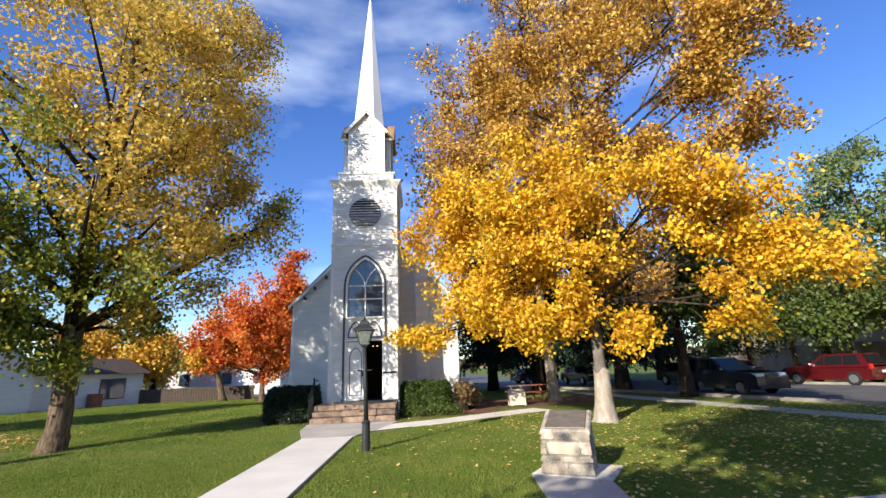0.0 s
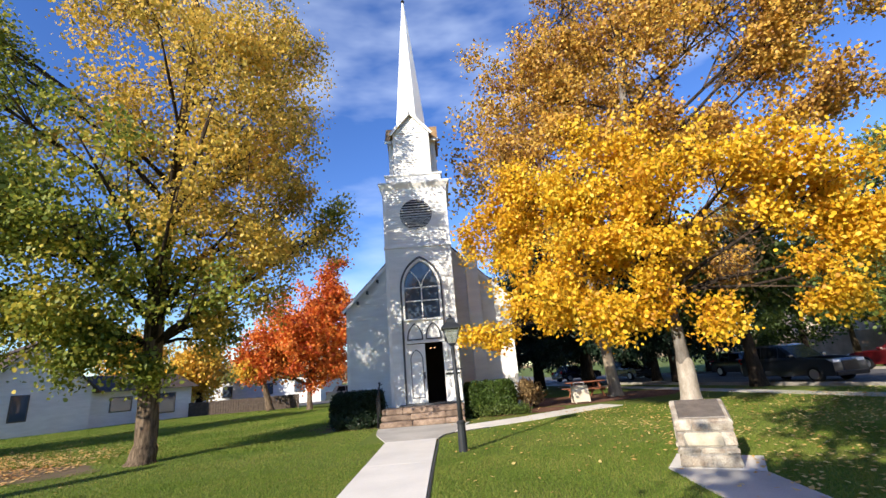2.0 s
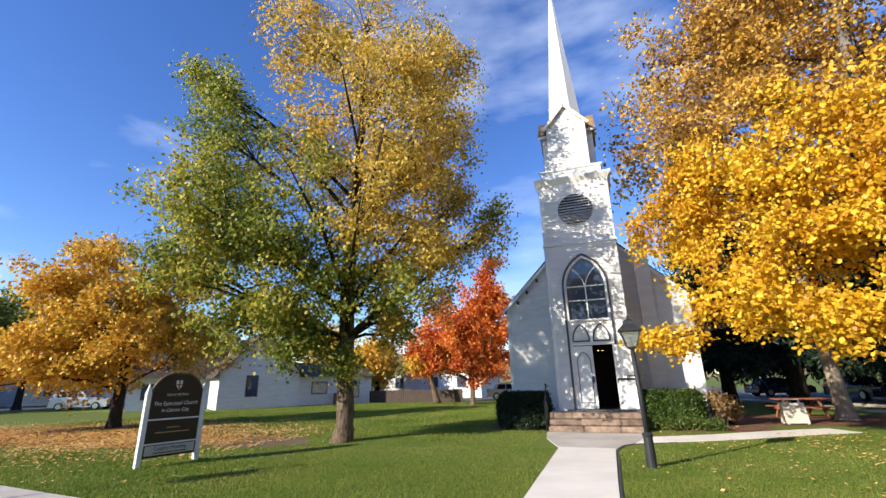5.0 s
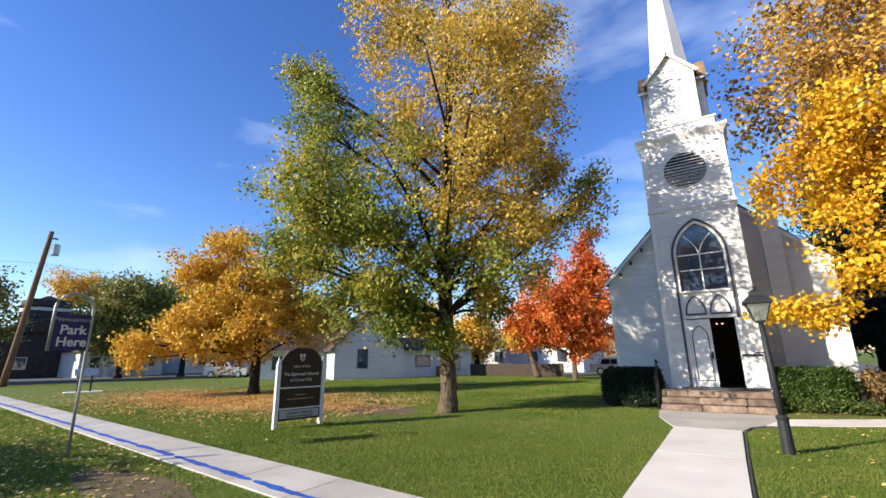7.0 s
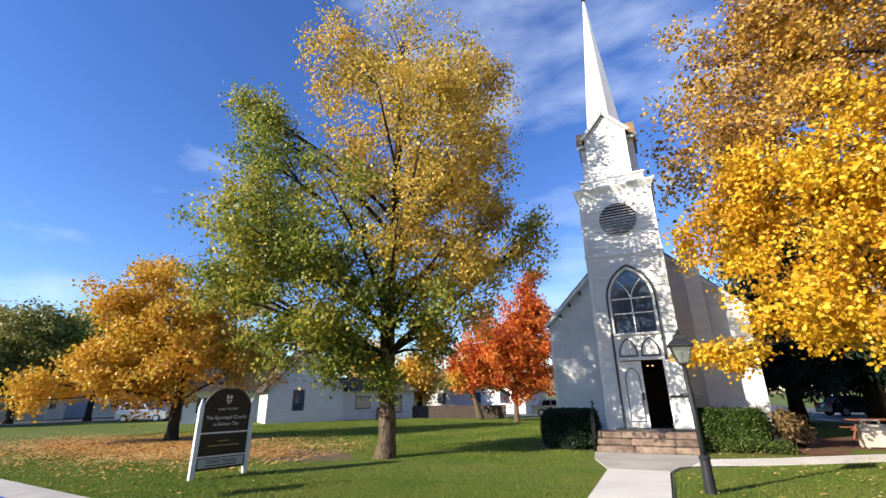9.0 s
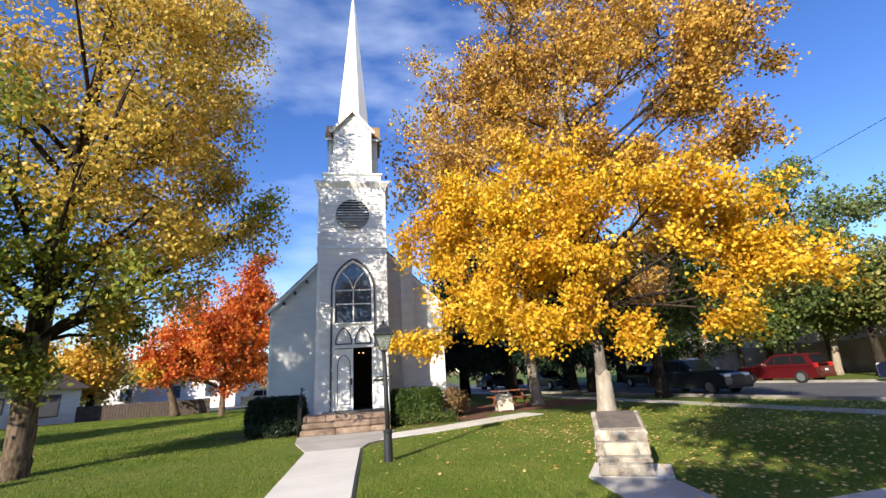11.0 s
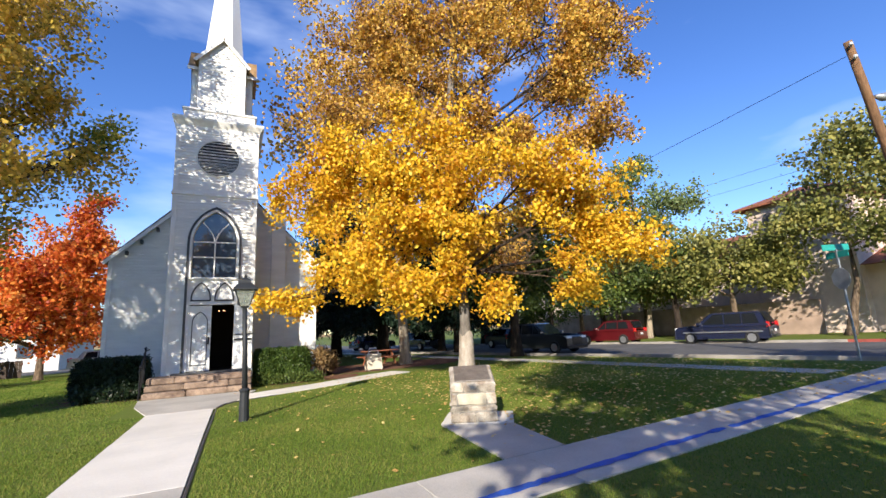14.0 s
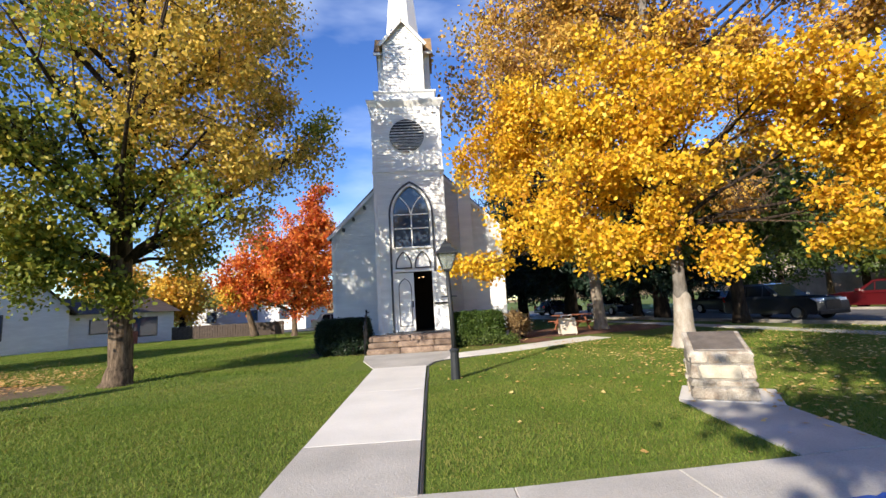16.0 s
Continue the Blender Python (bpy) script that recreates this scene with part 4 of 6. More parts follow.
# the tall green and gold tree on the lawn
A = (-10.66, 12.45)
tree("tall tree turning from green to gold on the lawn", A, [
    (0.2, 0, 15.6, 2.5, 2.4, 2.6, 120, LEAF_OLIVE), (-2.0, 0, 14.4, 1.5, 1.9, 2.2, 110, LEAF_OLIVE), (3.0, 0.2, 13.2, 1.6, 2.0, 2.6, 84, LEAF_OLIVE),
    (4.0, 0, 15.0, 0.8, 1.0, 1.2, 22, LEAF_OLIVE), (0.8, -0.8, 11.6, 2.7, 2.6, 2.2, 120, LEAF_OLIVE), (2.6, 0.2, 10.0, 1.4, 1.8, 1.4, 60, LEAF_OLIVE),
    (-1.4, 0.6, 9.6, 1.9, 2.2, 1.8, 110, LEAF_OLIVE), (1.6, -0.5, 8.2, 2.0, 2.0, 1.5, 70, LEAF_OLIVE), (3.5, 0, 7.2, 1.4, 1.5, 1.1, 46, LEAF_OLIVE),
    (2.9, 0, 4.9, 1.7, 1.7, 1.2, 42, LEAF_OLIVE), (0.9, -0.6, 6.2, 1.7, 1.7, 1.4, 70, LEAF_OLIVE),
    (-4.8, 0, 11.4, 0.8, 1.1, 1.2, 55, LEAF_GREEN), (-4.2, 0, 9.8, 1.3, 1.6, 1.4, 95, LEAF_GREEN), (-5.7, 0, 12.7, 0.4, 0.5, 0.6, 26, LEAF_GREEN),
    (-4.2, -0.2, 7.0, 1.8, 2.3, 1.7, 200, LEAF_GREEN), (-4.9, 0, 5.3, 1.3, 1.6, 0.9, 75, LEAF_GREEN), (-2.2, -0.9, 6.0, 2.0, 2.0, 1.7, 200, LEAF_GREEN),
    (-2.4, 0, 3.9, 1.6, 1.9, 0.9, 95, LEAF_GREEN), (0.2, -0.9, 4.5, 1.7, 1.6, 1.2, 80, LEAF_GREEN), (5.5, 0, 7.6, 0.8, 0.7, 0.5, 24, LEAF_GREEN),
    (4.5, 0.1, 6.7, 1.1, 1.1, 0.7, 28, LEAF_OLIVE), (0.0, -0.45, 2.35, 0.42, 0.4, 0.5, 22, LEAF_GREEN), (-2.7, -0.6, 3.3, 1.5, 1.2, 0.8, 70, LEAF_GREEN), (-1.2, -0.5, 3.0, 0.8, 0.8, 0.6, 34, LEAF_GREEN), (1.1, 0.0, 3.6, 1.1, 1.1, 0.7, 34, LEAF_OLIVE), (-1.6, 0, 2.75, 0.7, 0.8, 0.35, 14, LEAF_GREEN),
    (2.0, -1.7, 8.8, 1.6, 1.4, 1.9, 60, LEAF_OLIVE), (1.8, -2.6, 6.4, 1.5, 1.3, 1.5, 24, LEAF_OLIVE), (1.8, -2.6, 9.4, 1.6, 1.3, 1.6, 26, LEAF_OLIVE), (1.2, -2.2, 11.8, 1.6, 1.3, 1.4, 30, LEAF_OLIVE), (0.8, -2.6, 4.4, 1.2, 1.2, 0.7, 16, LEAF_GREEN), (1.6, -1.9, 5.6, 1.5, 1.2, 1.2, 20, LEAF_OLIVE), (-5.4, 0, 8.6, 0.6, 0.8, 0.5, 8, LEAF_ORANGE), (2.3, 0, 3.6, 1.0, 1.0, 0.4, 12, LEAF_GREEN),
    (3.3, 0.2, 15.0, 0.9, 1.5, 1.8, 42, LEAF_OLIVE), (3.6, 0.0, 12.4, 0.9, 1.7, 2.0, 46, LEAF_OLIVE), (3.6, -0.4, 10.0, 1.0, 1.7, 1.3, 36, LEAF_OLIVE), (4.3, 0.2, 8.3, 1.0, 1.4, 0.8, 20, LEAF_OLIVE),
    (0.7, -3.6, 8.6, 1.2, 1.0, 1.3, 16, LEAF_OLIVE), (-0.6, -3.9, 10.6, 1.1, 1.0, 1.2, 13, LEAF_OLIVE), (0.1, -3.8, 6.4, 1.1, 1.0, 0.9, 13, LEAF_OLIVE), (-1.9, -3.2, 7.6, 1.1, 1.0, 1.1, 16, LEAF_GREEN)],
    [(0, 0, -0.05, 0.36), (0.05, 0, 0.5, 0.28), (0.0, 0, 2.4, 0.25), (-0.05, 0, 5.0, 0.24), (0.1, 0, 8, 0.17), (0.2, 0, 12, 0.11), (0.2, 0, 16, 0.04)],
    # limbs wear the shade-coloured bark, the trunk the lighter one
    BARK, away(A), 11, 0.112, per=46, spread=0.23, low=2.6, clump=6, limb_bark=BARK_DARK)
# the great yellow tree
C = (4.42, 13.05)
tree("great spreading tree in yellow and old gold leaf", C, [
    (-1.6, 1.5, 16.2, 3.0, 3.0, 2.8, 130, LEAF_GOLD), (2.2, 1.5, 17.0, 3.2, 3.0, 2.8, 140, LEAF_GOLD), (-3.0, 1.2, 12.4, 2.4, 2.8, 2.6, 130, LEAF_GOLD),
    (0.4, 0.6, 12.6, 3.0, 2.8, 2.8, 170, LEAF_GOLD), (4.0, 1.0, 13.4, 2.6, 2.8, 2.4, 130, LEAF_GOLD), (6.3, 0.8, 12.2, 1.5, 1.6, 1.2, 45, LEAF_GOLD),
    (4.9, 1.0, 10.6, 1.0, 1.6, 1.3, 34, LEAF_GOLD), (4.7, 0.6, 11.6, 1.4, 1.8, 1.5, 60, LEAF_GOLD), (5.4, 0.6, 9.2, 1.2, 1.6, 1.2, 46, LEAF_GOLD), (-3.4, 1.0, 9.4, 1.7, 2.2, 1.7, 70, LEAF_GOLD), (0.6, 1.2, 9.2, 2.8, 2.6, 1.7, 120, LEAF_GOLD),
    (3.0, 1.4, 8.0, 1.8, 2.0, 1.4, 55, LEAF_GOLD), (1.2, 1.2, 5.4, 1.8, 1.6, 1.8, 60, LEAF_GOLD),
    (-5.0, 0.0, 6.5, 1.3, 1.2, 0.95, 60, LEAF_YELLOW), (-3.2, -0.9, 7.1, 1.6, 1.5, 1.1, 80, LEAF_YELLOW), (-2.6, -1.1, 5.0, 1.7, 1.5, 1.4, 110, LEAF_YELLOW),
    (-0.6, -1.5, 7.0, 1.9, 1.8, 1.3, 90, LEAF_YELLOW), (0.3, -1.4, 5.6, 1.6, 1.6, 1.2, 60, LEAF_YELLOW), (2.4, -1.0, 6.4, 1.5, 1.8, 1.1, 60, LEAF_YELLOW),
    (4.2, -0.6, 5.6, 1.5, 1.8, 1.2, 80, LEAF_YELLOW), (5.5, -0.2, 4.2, 1.0, 1.3, 0.9, 46, LEAF_YELLOW), (4.0, 0, 3.5, 0.9, 1.0, 1.0, 30, LEAF_YELLOW),
    (-5.9, -0.3, 2.8, 0.9, 0.5, 0.28, 22, LEAF_YELLOW), (-4.4, -0.4, 3.4, 0.5, 0.5, 0.35, 9, LEAF_YELLOW), (-2.2, -1.0, 3.0, 1.5, 1.2, 0.8, 66, LEAF_YELLOW),
    (-0.4, -1.2, 3.4, 0.8, 0.9, 0.7, 26, LEAF_YELLOW), (1.1, -0.6, 2.55, 0.6, 0.7, 0.55, 15, LEAF_YELLOW)],
    [(0, 0, -0.05, 0.28), (0.05, 0, 0.5, 0.225), (0.08, 0, 1.7, 0.175), (0.08, 0, 2.9, 0.15), (-0.2, 0.2, 4.8, 0.15), (-0.2, 0.4, 8, 0.17), (0.2, 0.8, 12, 0.12), (0.4, 1, 17, 0.04)],
    # limbs inside the crown coloured dark, as shaded by the leaves
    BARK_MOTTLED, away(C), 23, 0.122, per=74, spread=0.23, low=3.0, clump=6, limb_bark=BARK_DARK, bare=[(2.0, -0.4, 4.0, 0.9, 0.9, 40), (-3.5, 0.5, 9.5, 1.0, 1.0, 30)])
# whitened lower bark with a torn upper edge
m = Mesh()
rr = []
for z, k in ((0.0, 0.40), (0.12, 0.345), (0.5, 0.272), (0.9, 0.247), (1.25, 0.232), (1.45, 0.224)):
    rr.append([(C[0] + 0.03 + 0.04 * z + k * math.cos(a), C[1] - 0.015 - 0.02 * z + k * math.sin(a), z + (0.09 * math.sin(3 * a) if z > 1.25 else 0)) for a in [2 * math.pi * i / 16 for i in range(16)]])
m.rings(rr, caps=False)
tagged(part("trunk_wrap", m, BARK_CHALK, smooth=True), "pale whitewashed collar round the yellow tree's trunk", "trunk wrap")
# the trunk behind it
Bb = (5.45, 21.5)
tree("large gold-leaved tree with a pale sunlit trunk", Bb, [
    (-3.5, 0, 14.0, 3.4, 3.0, 3.4, 110, LEAF_GOLD), (0.5, 0.5, 17, 3.6, 3, 3.6, 110, LEAF_GOLD), (-2.4, 0, 8.6, 2.4, 2.4, 2.0, 60, LEAF_GOLD), (2.5, 0.5, 10, 3, 3, 3, 70, LEAF_GOLD)],
    [(0, 0, -0.05, 0.36), (0.0, 0, 0.6, 0.27), (-0.1, 0, 2.4, 0.23), (-0.2, 0, 5.0, 0.21), (-0.3, 0, 10, 0.2), (0, 0, 17, 0.05)],
    BARK_PALE, away(Bb), 31, 0.22, per=26, spread=0.45)
Ob = (-23.9, 14.5)
tree("rounded amber-leaved tree with fallen leaves beneath it", Ob, [
    (0, 0, 3.6, 3.6, 3.4, 1.6, 190, LEAF_ORANGE), (-3.0, 0, 3.2, 2.0, 2.2, 1.2, 70, LEAF_ORANGE), (2.6, 0, 3.6, 1.6, 2.2, 1.5, 60, LEAF_OLIVE), (-1.2, 0, 6.0, 2.6, 2.6, 1.8, 150, LEAF_ORANGE),
    (1.6, 0, 6.3, 1.9, 2.2, 1.7, 70, LEAF_ORANGE), (-1.5, 0, 8.0, 1.2, 1.3, 1.0, 40, LEAF_ORANGE), (-3.0, 0, 5.6, 1.0, 1.2, 1.0, 30, LEAF_ORANGE), (-4.8, 0, 2.5, 1.5, 1.6, 0.8, 44, LEAF_ORANGE)],
    [(0, 0, -0.05, 0.34), (0.0, 0, 0.5, 0.25), (0.0, 0, 2.0, 0.22), (0, 0, 5.0, 0.13), (0, 0, 8.5, 0.03)],
    BARK_DARK, away(Ob), 41, 0.15, per=64, spread=0.27, bare=[(0.6, 0, 8.2, 1.4, 1.6, 60)])
Rb = (-12.2, 32.0)
tree("scarlet and orange maple beyond the lawn", Rb, [
    (-2.6, 0, 4.2, 2.2, 2.4, 1.5, 110, LEAF_RED), (0.6, 0, 3.8, 2.3, 2.6, 1.5, 120, LEAF_RED), (-0.6, 0, 6.3, 2.8, 2.6, 1.8, 170, LEAF_RED), (1.6, 0, 7.4, 1.5, 1.8, 1.6, 80, LEAF_RED),
    (1.6, 0, 9.6, 1.0, 1.1, 1.3, 36, LEAF_RED), (-4.0, 0, 3.0, 0.9, 1.0, 0.6, 20, LEAF_ORANGE), (2.3, 0, 5.2, 1.0, 1.5, 1.4, 44, LEAF_RED), (-1.2, -0.6, 4.8, 2.4, 2.0, 1.6, 80, LEAF_RED), (-3.4, -0.3, 3.0, 1.4, 1.4, 0.8, 36, LEAF_RED), (0.4, -0.5, 2.6, 1.9, 1.6, 0.7, 44, LEAF_RED)],
    [(0, 0, -0.05, 0.24), (0.0, 0, 0.5, 0.18), (0.0, 0, 2.0, 0.16), (0.2, 0, 5.0, 0.11), (1.0, 0, 9.5, 0.03)],
    BARK, away(Rb), 51, 0.20, per=40, spread=0.28)
Db = (-16.2, 35.2)
tree("leaning small tree with thin olive leaves", Db, [
    (-0.5, 0, 3.2, 2.4, 1.6, 1.0, 60, LEAF_GREY), (1.4, 0, 3.6, 1.5, 1.5, 1.0, 40, LEAF_GREY)],
    [(0, 0, -0.05, 0.3), (-0.3, 0, 1.2, 0.22), (-0.7, 0, 2.5, 0.16), (-0.8, 0, 3.4, 0.05)], BARK, away(Db), 52, 0.26, per=22, spread=0.4)
for i, (b, blobs, mat, h) in enumerate((
        ((-25.5, 42.0), [(0, 0, 3.8, 2.0, 2.0, 1.9)], LEAF_ORANGE, 4), ((-20.5, 52.0), [(0, 0, 5.2, 4.0, 3.0, 2.8), (3, 0, 4, 2.5, 2.5, 2)], LEAF_YELLOW, 5),
        ((-56, 27), [(0, 0, 7.6, 4.5, 4, 3.4), (-4.5, 0, 6.5, 3.4, 3, 3.2), (4, 0, 6.4, 3, 3, 3)], LEAF_GREEN, 8), ((-58, 21.5), [(0, 0, 7.6, 3.4, 4, 3.2), (2.8, 0, 6, 2.6, 3, 3), (-1.6, 0, 5, 2.2, 3, 2.6)], LEAF_GREY, 8),
        ((-61, 10.4), [(0, 0, 6, 2.6, 4, 4.6), (-4, 0, 5, 3, 4, 4)], LEAF_GREY, 7), ((-80, 24), [(0, 0, 12, 3.4, 3, 2.4)], LEAF_ORANGE, 12),
        ((-44, 33), [(0, 0, 6.2, 3.0, 3, 3.0), (2.6, 0, 5.2, 2.6, 2.6, 2.6)], LEAF_DEEP, 7), ((-62, 38), [(0, 0, 7, 5, 4, 4)], LEAF_GREEN, 7),
        ((-33, 44), [(0, 0, 5, 3, 3, 3)], LEAF_ORANGE, 5), ((-3, 62), [(0, 0, 5, 4, 3, 3)], LEAF_RED, 5))):
    tree(("distant tree in full autumn leaf", "distant green tree beyond the street")[mat in (LEAF_GREEN, LEAF_DEEP, LEAF_GREY)], b,
         [(*k, 240, mat) for k in blobs], [(0, 0, -0.05, 0.35), (0, 0, 2, 0.25), (0, 0, h, 0.08)], BARK_DARK, away(b), 60 + i, 0.27, per=36, spread=0.5, twigs=False, group="distant trees")
# tall pale green tree across the street
G = (32.5, 29.0)
tree("tall airy blue-green tree across the street", G, [(0, 0, 14.8, 2.6, 2.6, 2.4, 90, LEAF_PALE), (-2.6, 0, 12.2, 2.6, 2.6, 2.2, 90, LEAF_PALE), (2.8, 0, 12.0, 2.6, 2.6, 2.4, 90, LEAF_PALE),
    (0.2, 0, 10.0, 3.6, 3, 2.4, 110, LEAF_PALE)], [(0, 0, -0.05, 0.4), (0, 0, 3, 0.3), (0.1, 0, 9, 0.2), (0, 0, 15, 0.05)], BARK, away(G), 78, 0.26, per=30, spread=0.4)
# street trees before the stucco building
for i, (b, blobs, lean) in enumerate((
        ((29.5, 26.6), [(0, 0, 6.0, 3.0, 2.6, 2.0), (1.6, 0, 4.6, 2.4, 2.2, 1.5)], 0.35), ((30.0, 19.6), [(0, 0, 6.2, 3.4, 2.8, 2.4), (-2.4, 0, 5.0, 2.2, 2.2, 1.6), (2.4, 0, 4.9, 2, 2, 1.6)], 0.1),
        ((31.5, 13.8), [(1.2, 0, 9.6, 2.6, 2.6, 2.6), (3.2, 0, 7.6, 2.8, 2.6, 2.4), (-1.2, 0, 7.0, 1.8, 2, 1.6), (2, 0, 12, 1.6, 1.6, 1.6)], 0.8),
        ((31.0, 9.2), [(0, 0, 5.6, 2.6, 2.6, 2.2), (2.2, 0, 8, 2.6, 2.6, 2.4), (3.4, 0, 5, 2.4, 2.4, 2)], 0.1), ((29.0, 34), [(0, 0, 6.5, 3.2, 3, 3), (2, 0, 9, 2.6, 2.6, 2.6)], 0.0),
        ((27.5, 42), [(0, 0, 9, 4.4, 4, 4.2), (2.5, 0, 14, 3.6, 3.4, 3.4)], 0.0), ((38, 44), [(0, 0, 9, 5, 4, 5), (1, 0, 14, 4, 4, 3)], 0.0))):
    tree("street tree with thin olive-green leaves", b, [(*k, 95 if i in (2, 3) else 190, LEAF_GREY) for k in blobs],
         [(0, 0, -0.05, 0.3), (lean * 0.5, 0, 1.6, 0.2), (lean, 0, 3.2, 0.15), (lean, 0, 6, 0.06)], BARK if i != 0 else BARK_PALE, away(b), 80 + i, 0.24, per=26, spread=0.42, group="street trees")


def spruce(base, height, radius, seed, label="dark blue-green spruce behind the church"):
    r, rn = random.Random(seed), np.random.default_rng(seed)
    t = thing("spruce", label, "tree", (*base, 0), group="spruces")
    part("trunk", Mesh().tube([(0, 0, -0.05), (0, 0, 1.2), (0.05, 0, height * 0.6), (0, 0, height)], [0.5, 0.4, 0.2, 0.03], 10, 0.06, r), BARK_DARK, t, smooth=True)
    limbs, cs = Mesh(), []
    z = 2.6
    while z < height - 0.4:
        k = radius * (1 - (z / height) ** 1.4) + 0.2
        for i in range(9):
            a = r.uniform(0, 6.28)
            e = Vector((k * math.cos(a), k * math.sin(a), z - 0.25 * k + r.uniform(-0.2, 0.2)))
            limbs.tube([(0, 0, z), (e.x * 0.5, e.y * 0.5, z - 0.02 * k), e], [0.05, 0.035, 0.01], 4)
            for s in range(max(3, int(k * 3))):
                q = (s + 1) / max(3, int(k * 3))
                cs.append((e.x * q + r.uniform(-.2, .2), e.y * q + r.uniform(-.2, .2), z + (e.z - z) * q * q - r.uniform(0, 0.25)))
        z += 0.42
    tagged(part("bough_mass", limbs, BARK_DARK, t), kind="stuff")
    part("crown", leaf_mesh("crown", cs, 0.34, rn, (0.22, 0.22, 0.16), 14, 0.8, 0.35), NEEDLE, t, "drooping dark needles")


spruce((4.4, 33.5), 20, 3.8, 5)
spruce((8.6, 35.5), 17, 3.9, 6)
spruce((14.5, 37.5), 15, 4.2, 9)
spruce((11.2, 26.5), 13, 3.3, 15, "dark spruce at the lawn's edge")
spruce((6.8, 29.5), 15, 3.2, 16)
spruce((20.0, 38.0), 12, 3.6, 12, "dark spruce across the street corner")
for i, (b, blobs) in enumerate((((11.4, 20.2), [(0, 0, 6.2, 2.6, 2.4, 2.4), (-1.6, 0, 4.6, 1.8, 2, 1.4), (1.6, 0, 4.6, 1.6, 2, 1.3)]), ((12.2, 31.5), [(0, 0, 6.5, 3.4, 3, 3.2), (2, 0, 4.2, 2, 2, 1.4)]), ((28.4, 30.5), [(0, 0, 5.6, 2.6, 2.4, 2.0), (-2.0, 0, 4.6, 2, 2, 1.6)]), ((28.2, 22.8), [(0, 0, 5.2, 2.6, 2.4, 1.8)]), ((27.4, 27.6), [(0, 0, 3.8, 2.4, 2.2, 1.6)]), ((27.2, 36.5), [(0, 0, 5.0, 3.4, 3.0, 3.2), (-2, 0, 3.4, 2.2, 2, 1.8)]), ((25.8, 47.0), [(0, 0, 6.0, 4.4, 4.0, 4.4)]), ((16.2, 45.0), [(0, 0, 5.5, 4.4, 4.0, 4.0)]))):
    tree("shady dark green tree beside the street", b, [(*k, 120, LEAF_DEEP) for k in blobs], [(0, 0, -0.05, 0.34), (0, 0, 1.6, 0.24), (0, 0, 6, 0.08)], BARK_DARK, away(b), 140 + i, 0.24, per=26, spread=0.42, group="street trees")
# unseen trees added behind the walk, crowns shaped to shade lawn and verge
for i, (b, h, blobs) in enumerate((((2.5, -7.0), 6, [(0, 0, 3.9, 2.6, 2.2, 1.3), (3, 0, 4.4, 2.0, 2.0, 1.3), (0, 0, 6.2, 3.0, 2.4, 1.6), (3.2, 0, 6.8, 2.4, 2.4, 1.6), (-2.6, 0.5, 7.4, 2.2, 2.2, 1.4), (5.6, 0, 6.4, 2.2, 2.4, 1.6), (1.5, -1, 8.6, 2.6, 2.2, 1.4)]),
                                   ((-18.0, -4.0), 5, [(0, 0, 3.45, 1.4, 0.4, 0.2), (-2.2, 0, 3.5, 1.3, 0.4, 0.2)]),
                                   ((-3.4, -5.0), 8, [(-2.4, 0, 5.9, 1.3, 0.6, 0.35), (-0.4, 0, 7.3, 1.5, 1.4, 0.9), (-1.3, 0, 3.8, 1.4, 0.9, 0.6), (-1.8, 0, 8.2, 1.3, 1.2, 0.8), (-0.2, 0, 9.8, 1.6, 1.2, 0.8), (3.8, 0.5, 7.6, 1.5, 1.4, 0.8), (0.5, 0, 3.7, 1.7, 1.2, 0.7), (0.9, 0, 6.2, 2.0, 1.8, 1.5), (0.6, 0, 8.6, 2.0, 2.0, 1.2), (2.6, 0.6, 9.4, 2.0, 1.8, 1.2)]))):
    tree("unseen broad tree across the walk in autumn leaf, added for shade", b, [(*k, (64, 34, 70)[i], LEAF_OLIVE) for k in blobs], [(0, 0, -0.05, 0.15), (0, 0, 3, 0.11), (0, 0, h, 0.05)], BARK, (0, 1), 120 + i, 0.22, per=26, spread=0.34, low=3.0)


def hedge(label, x0, x1, y0, y1, h, mat, seed, category="hedge"):
    r, rn = random.Random(seed), np.random.default_rng(seed)
    t = thing("hedge", label, category, ((x0 + x1) / 2, (y0 + y1) / 2, 0))
    hx, hy = (x1 - x0) / 2, (y1 - y0) / 2
    core = Mesh()
    rr = []
    for z, k in ((0.02, 0.72), (0.3, 0.88), (h * 0.6, 0.88), (h * 0.86, 0.70), (h * 0.94, 0.4)):
        rr.append([(hx * k * math.copysign(abs(math.cos(a)) ** 0.75, math.cos(a)), hy * k * math.copysign(abs(math.sin(a)) ** 0.75, math.sin(a)), z) for a in [2 * math.pi * i / 24 for i in range(24)]])
    core.rings(rr)
    part("core", core, mat, t)
    cs = []
    for i in range(2600):
        a, z = r.uniform(0, 6.28), r.uniform(0.1, h)
        top = r.random() < 0.35
        k = (r.uniform(0, 0.9) ** 0.5 if top else 1.0) * (1 - 0.22 * max(0, (z / h - 0.75) * 4) ** 2 if not top else 1)
        bump_ = 1 + 0.05 * math.sin(3 * a + seed) + 0.04 * math.sin(7 * a + z * 4)
        cs.append((hx * k * bump_ * math.copysign(abs(math.cos(a)) ** 0.75, math.cos(a)), hy * k * bump_ * math.copysign(abs(math.sin(a)) ** 0.75, math.sin(a)), h * (0.97 + 0.03 * math.sin(5 * a)) if top else z))
    part("foliage", leaf_mesh("foliage", cs, 0.06, rn, (0.045, 0.045, 0.04), 12, 0.0), mat, t)


hedge("dark clipped yew beside the church steps", -6.85, -4.98, 16.9, 18.5, 1.18, HEDGE_DARK, 3)
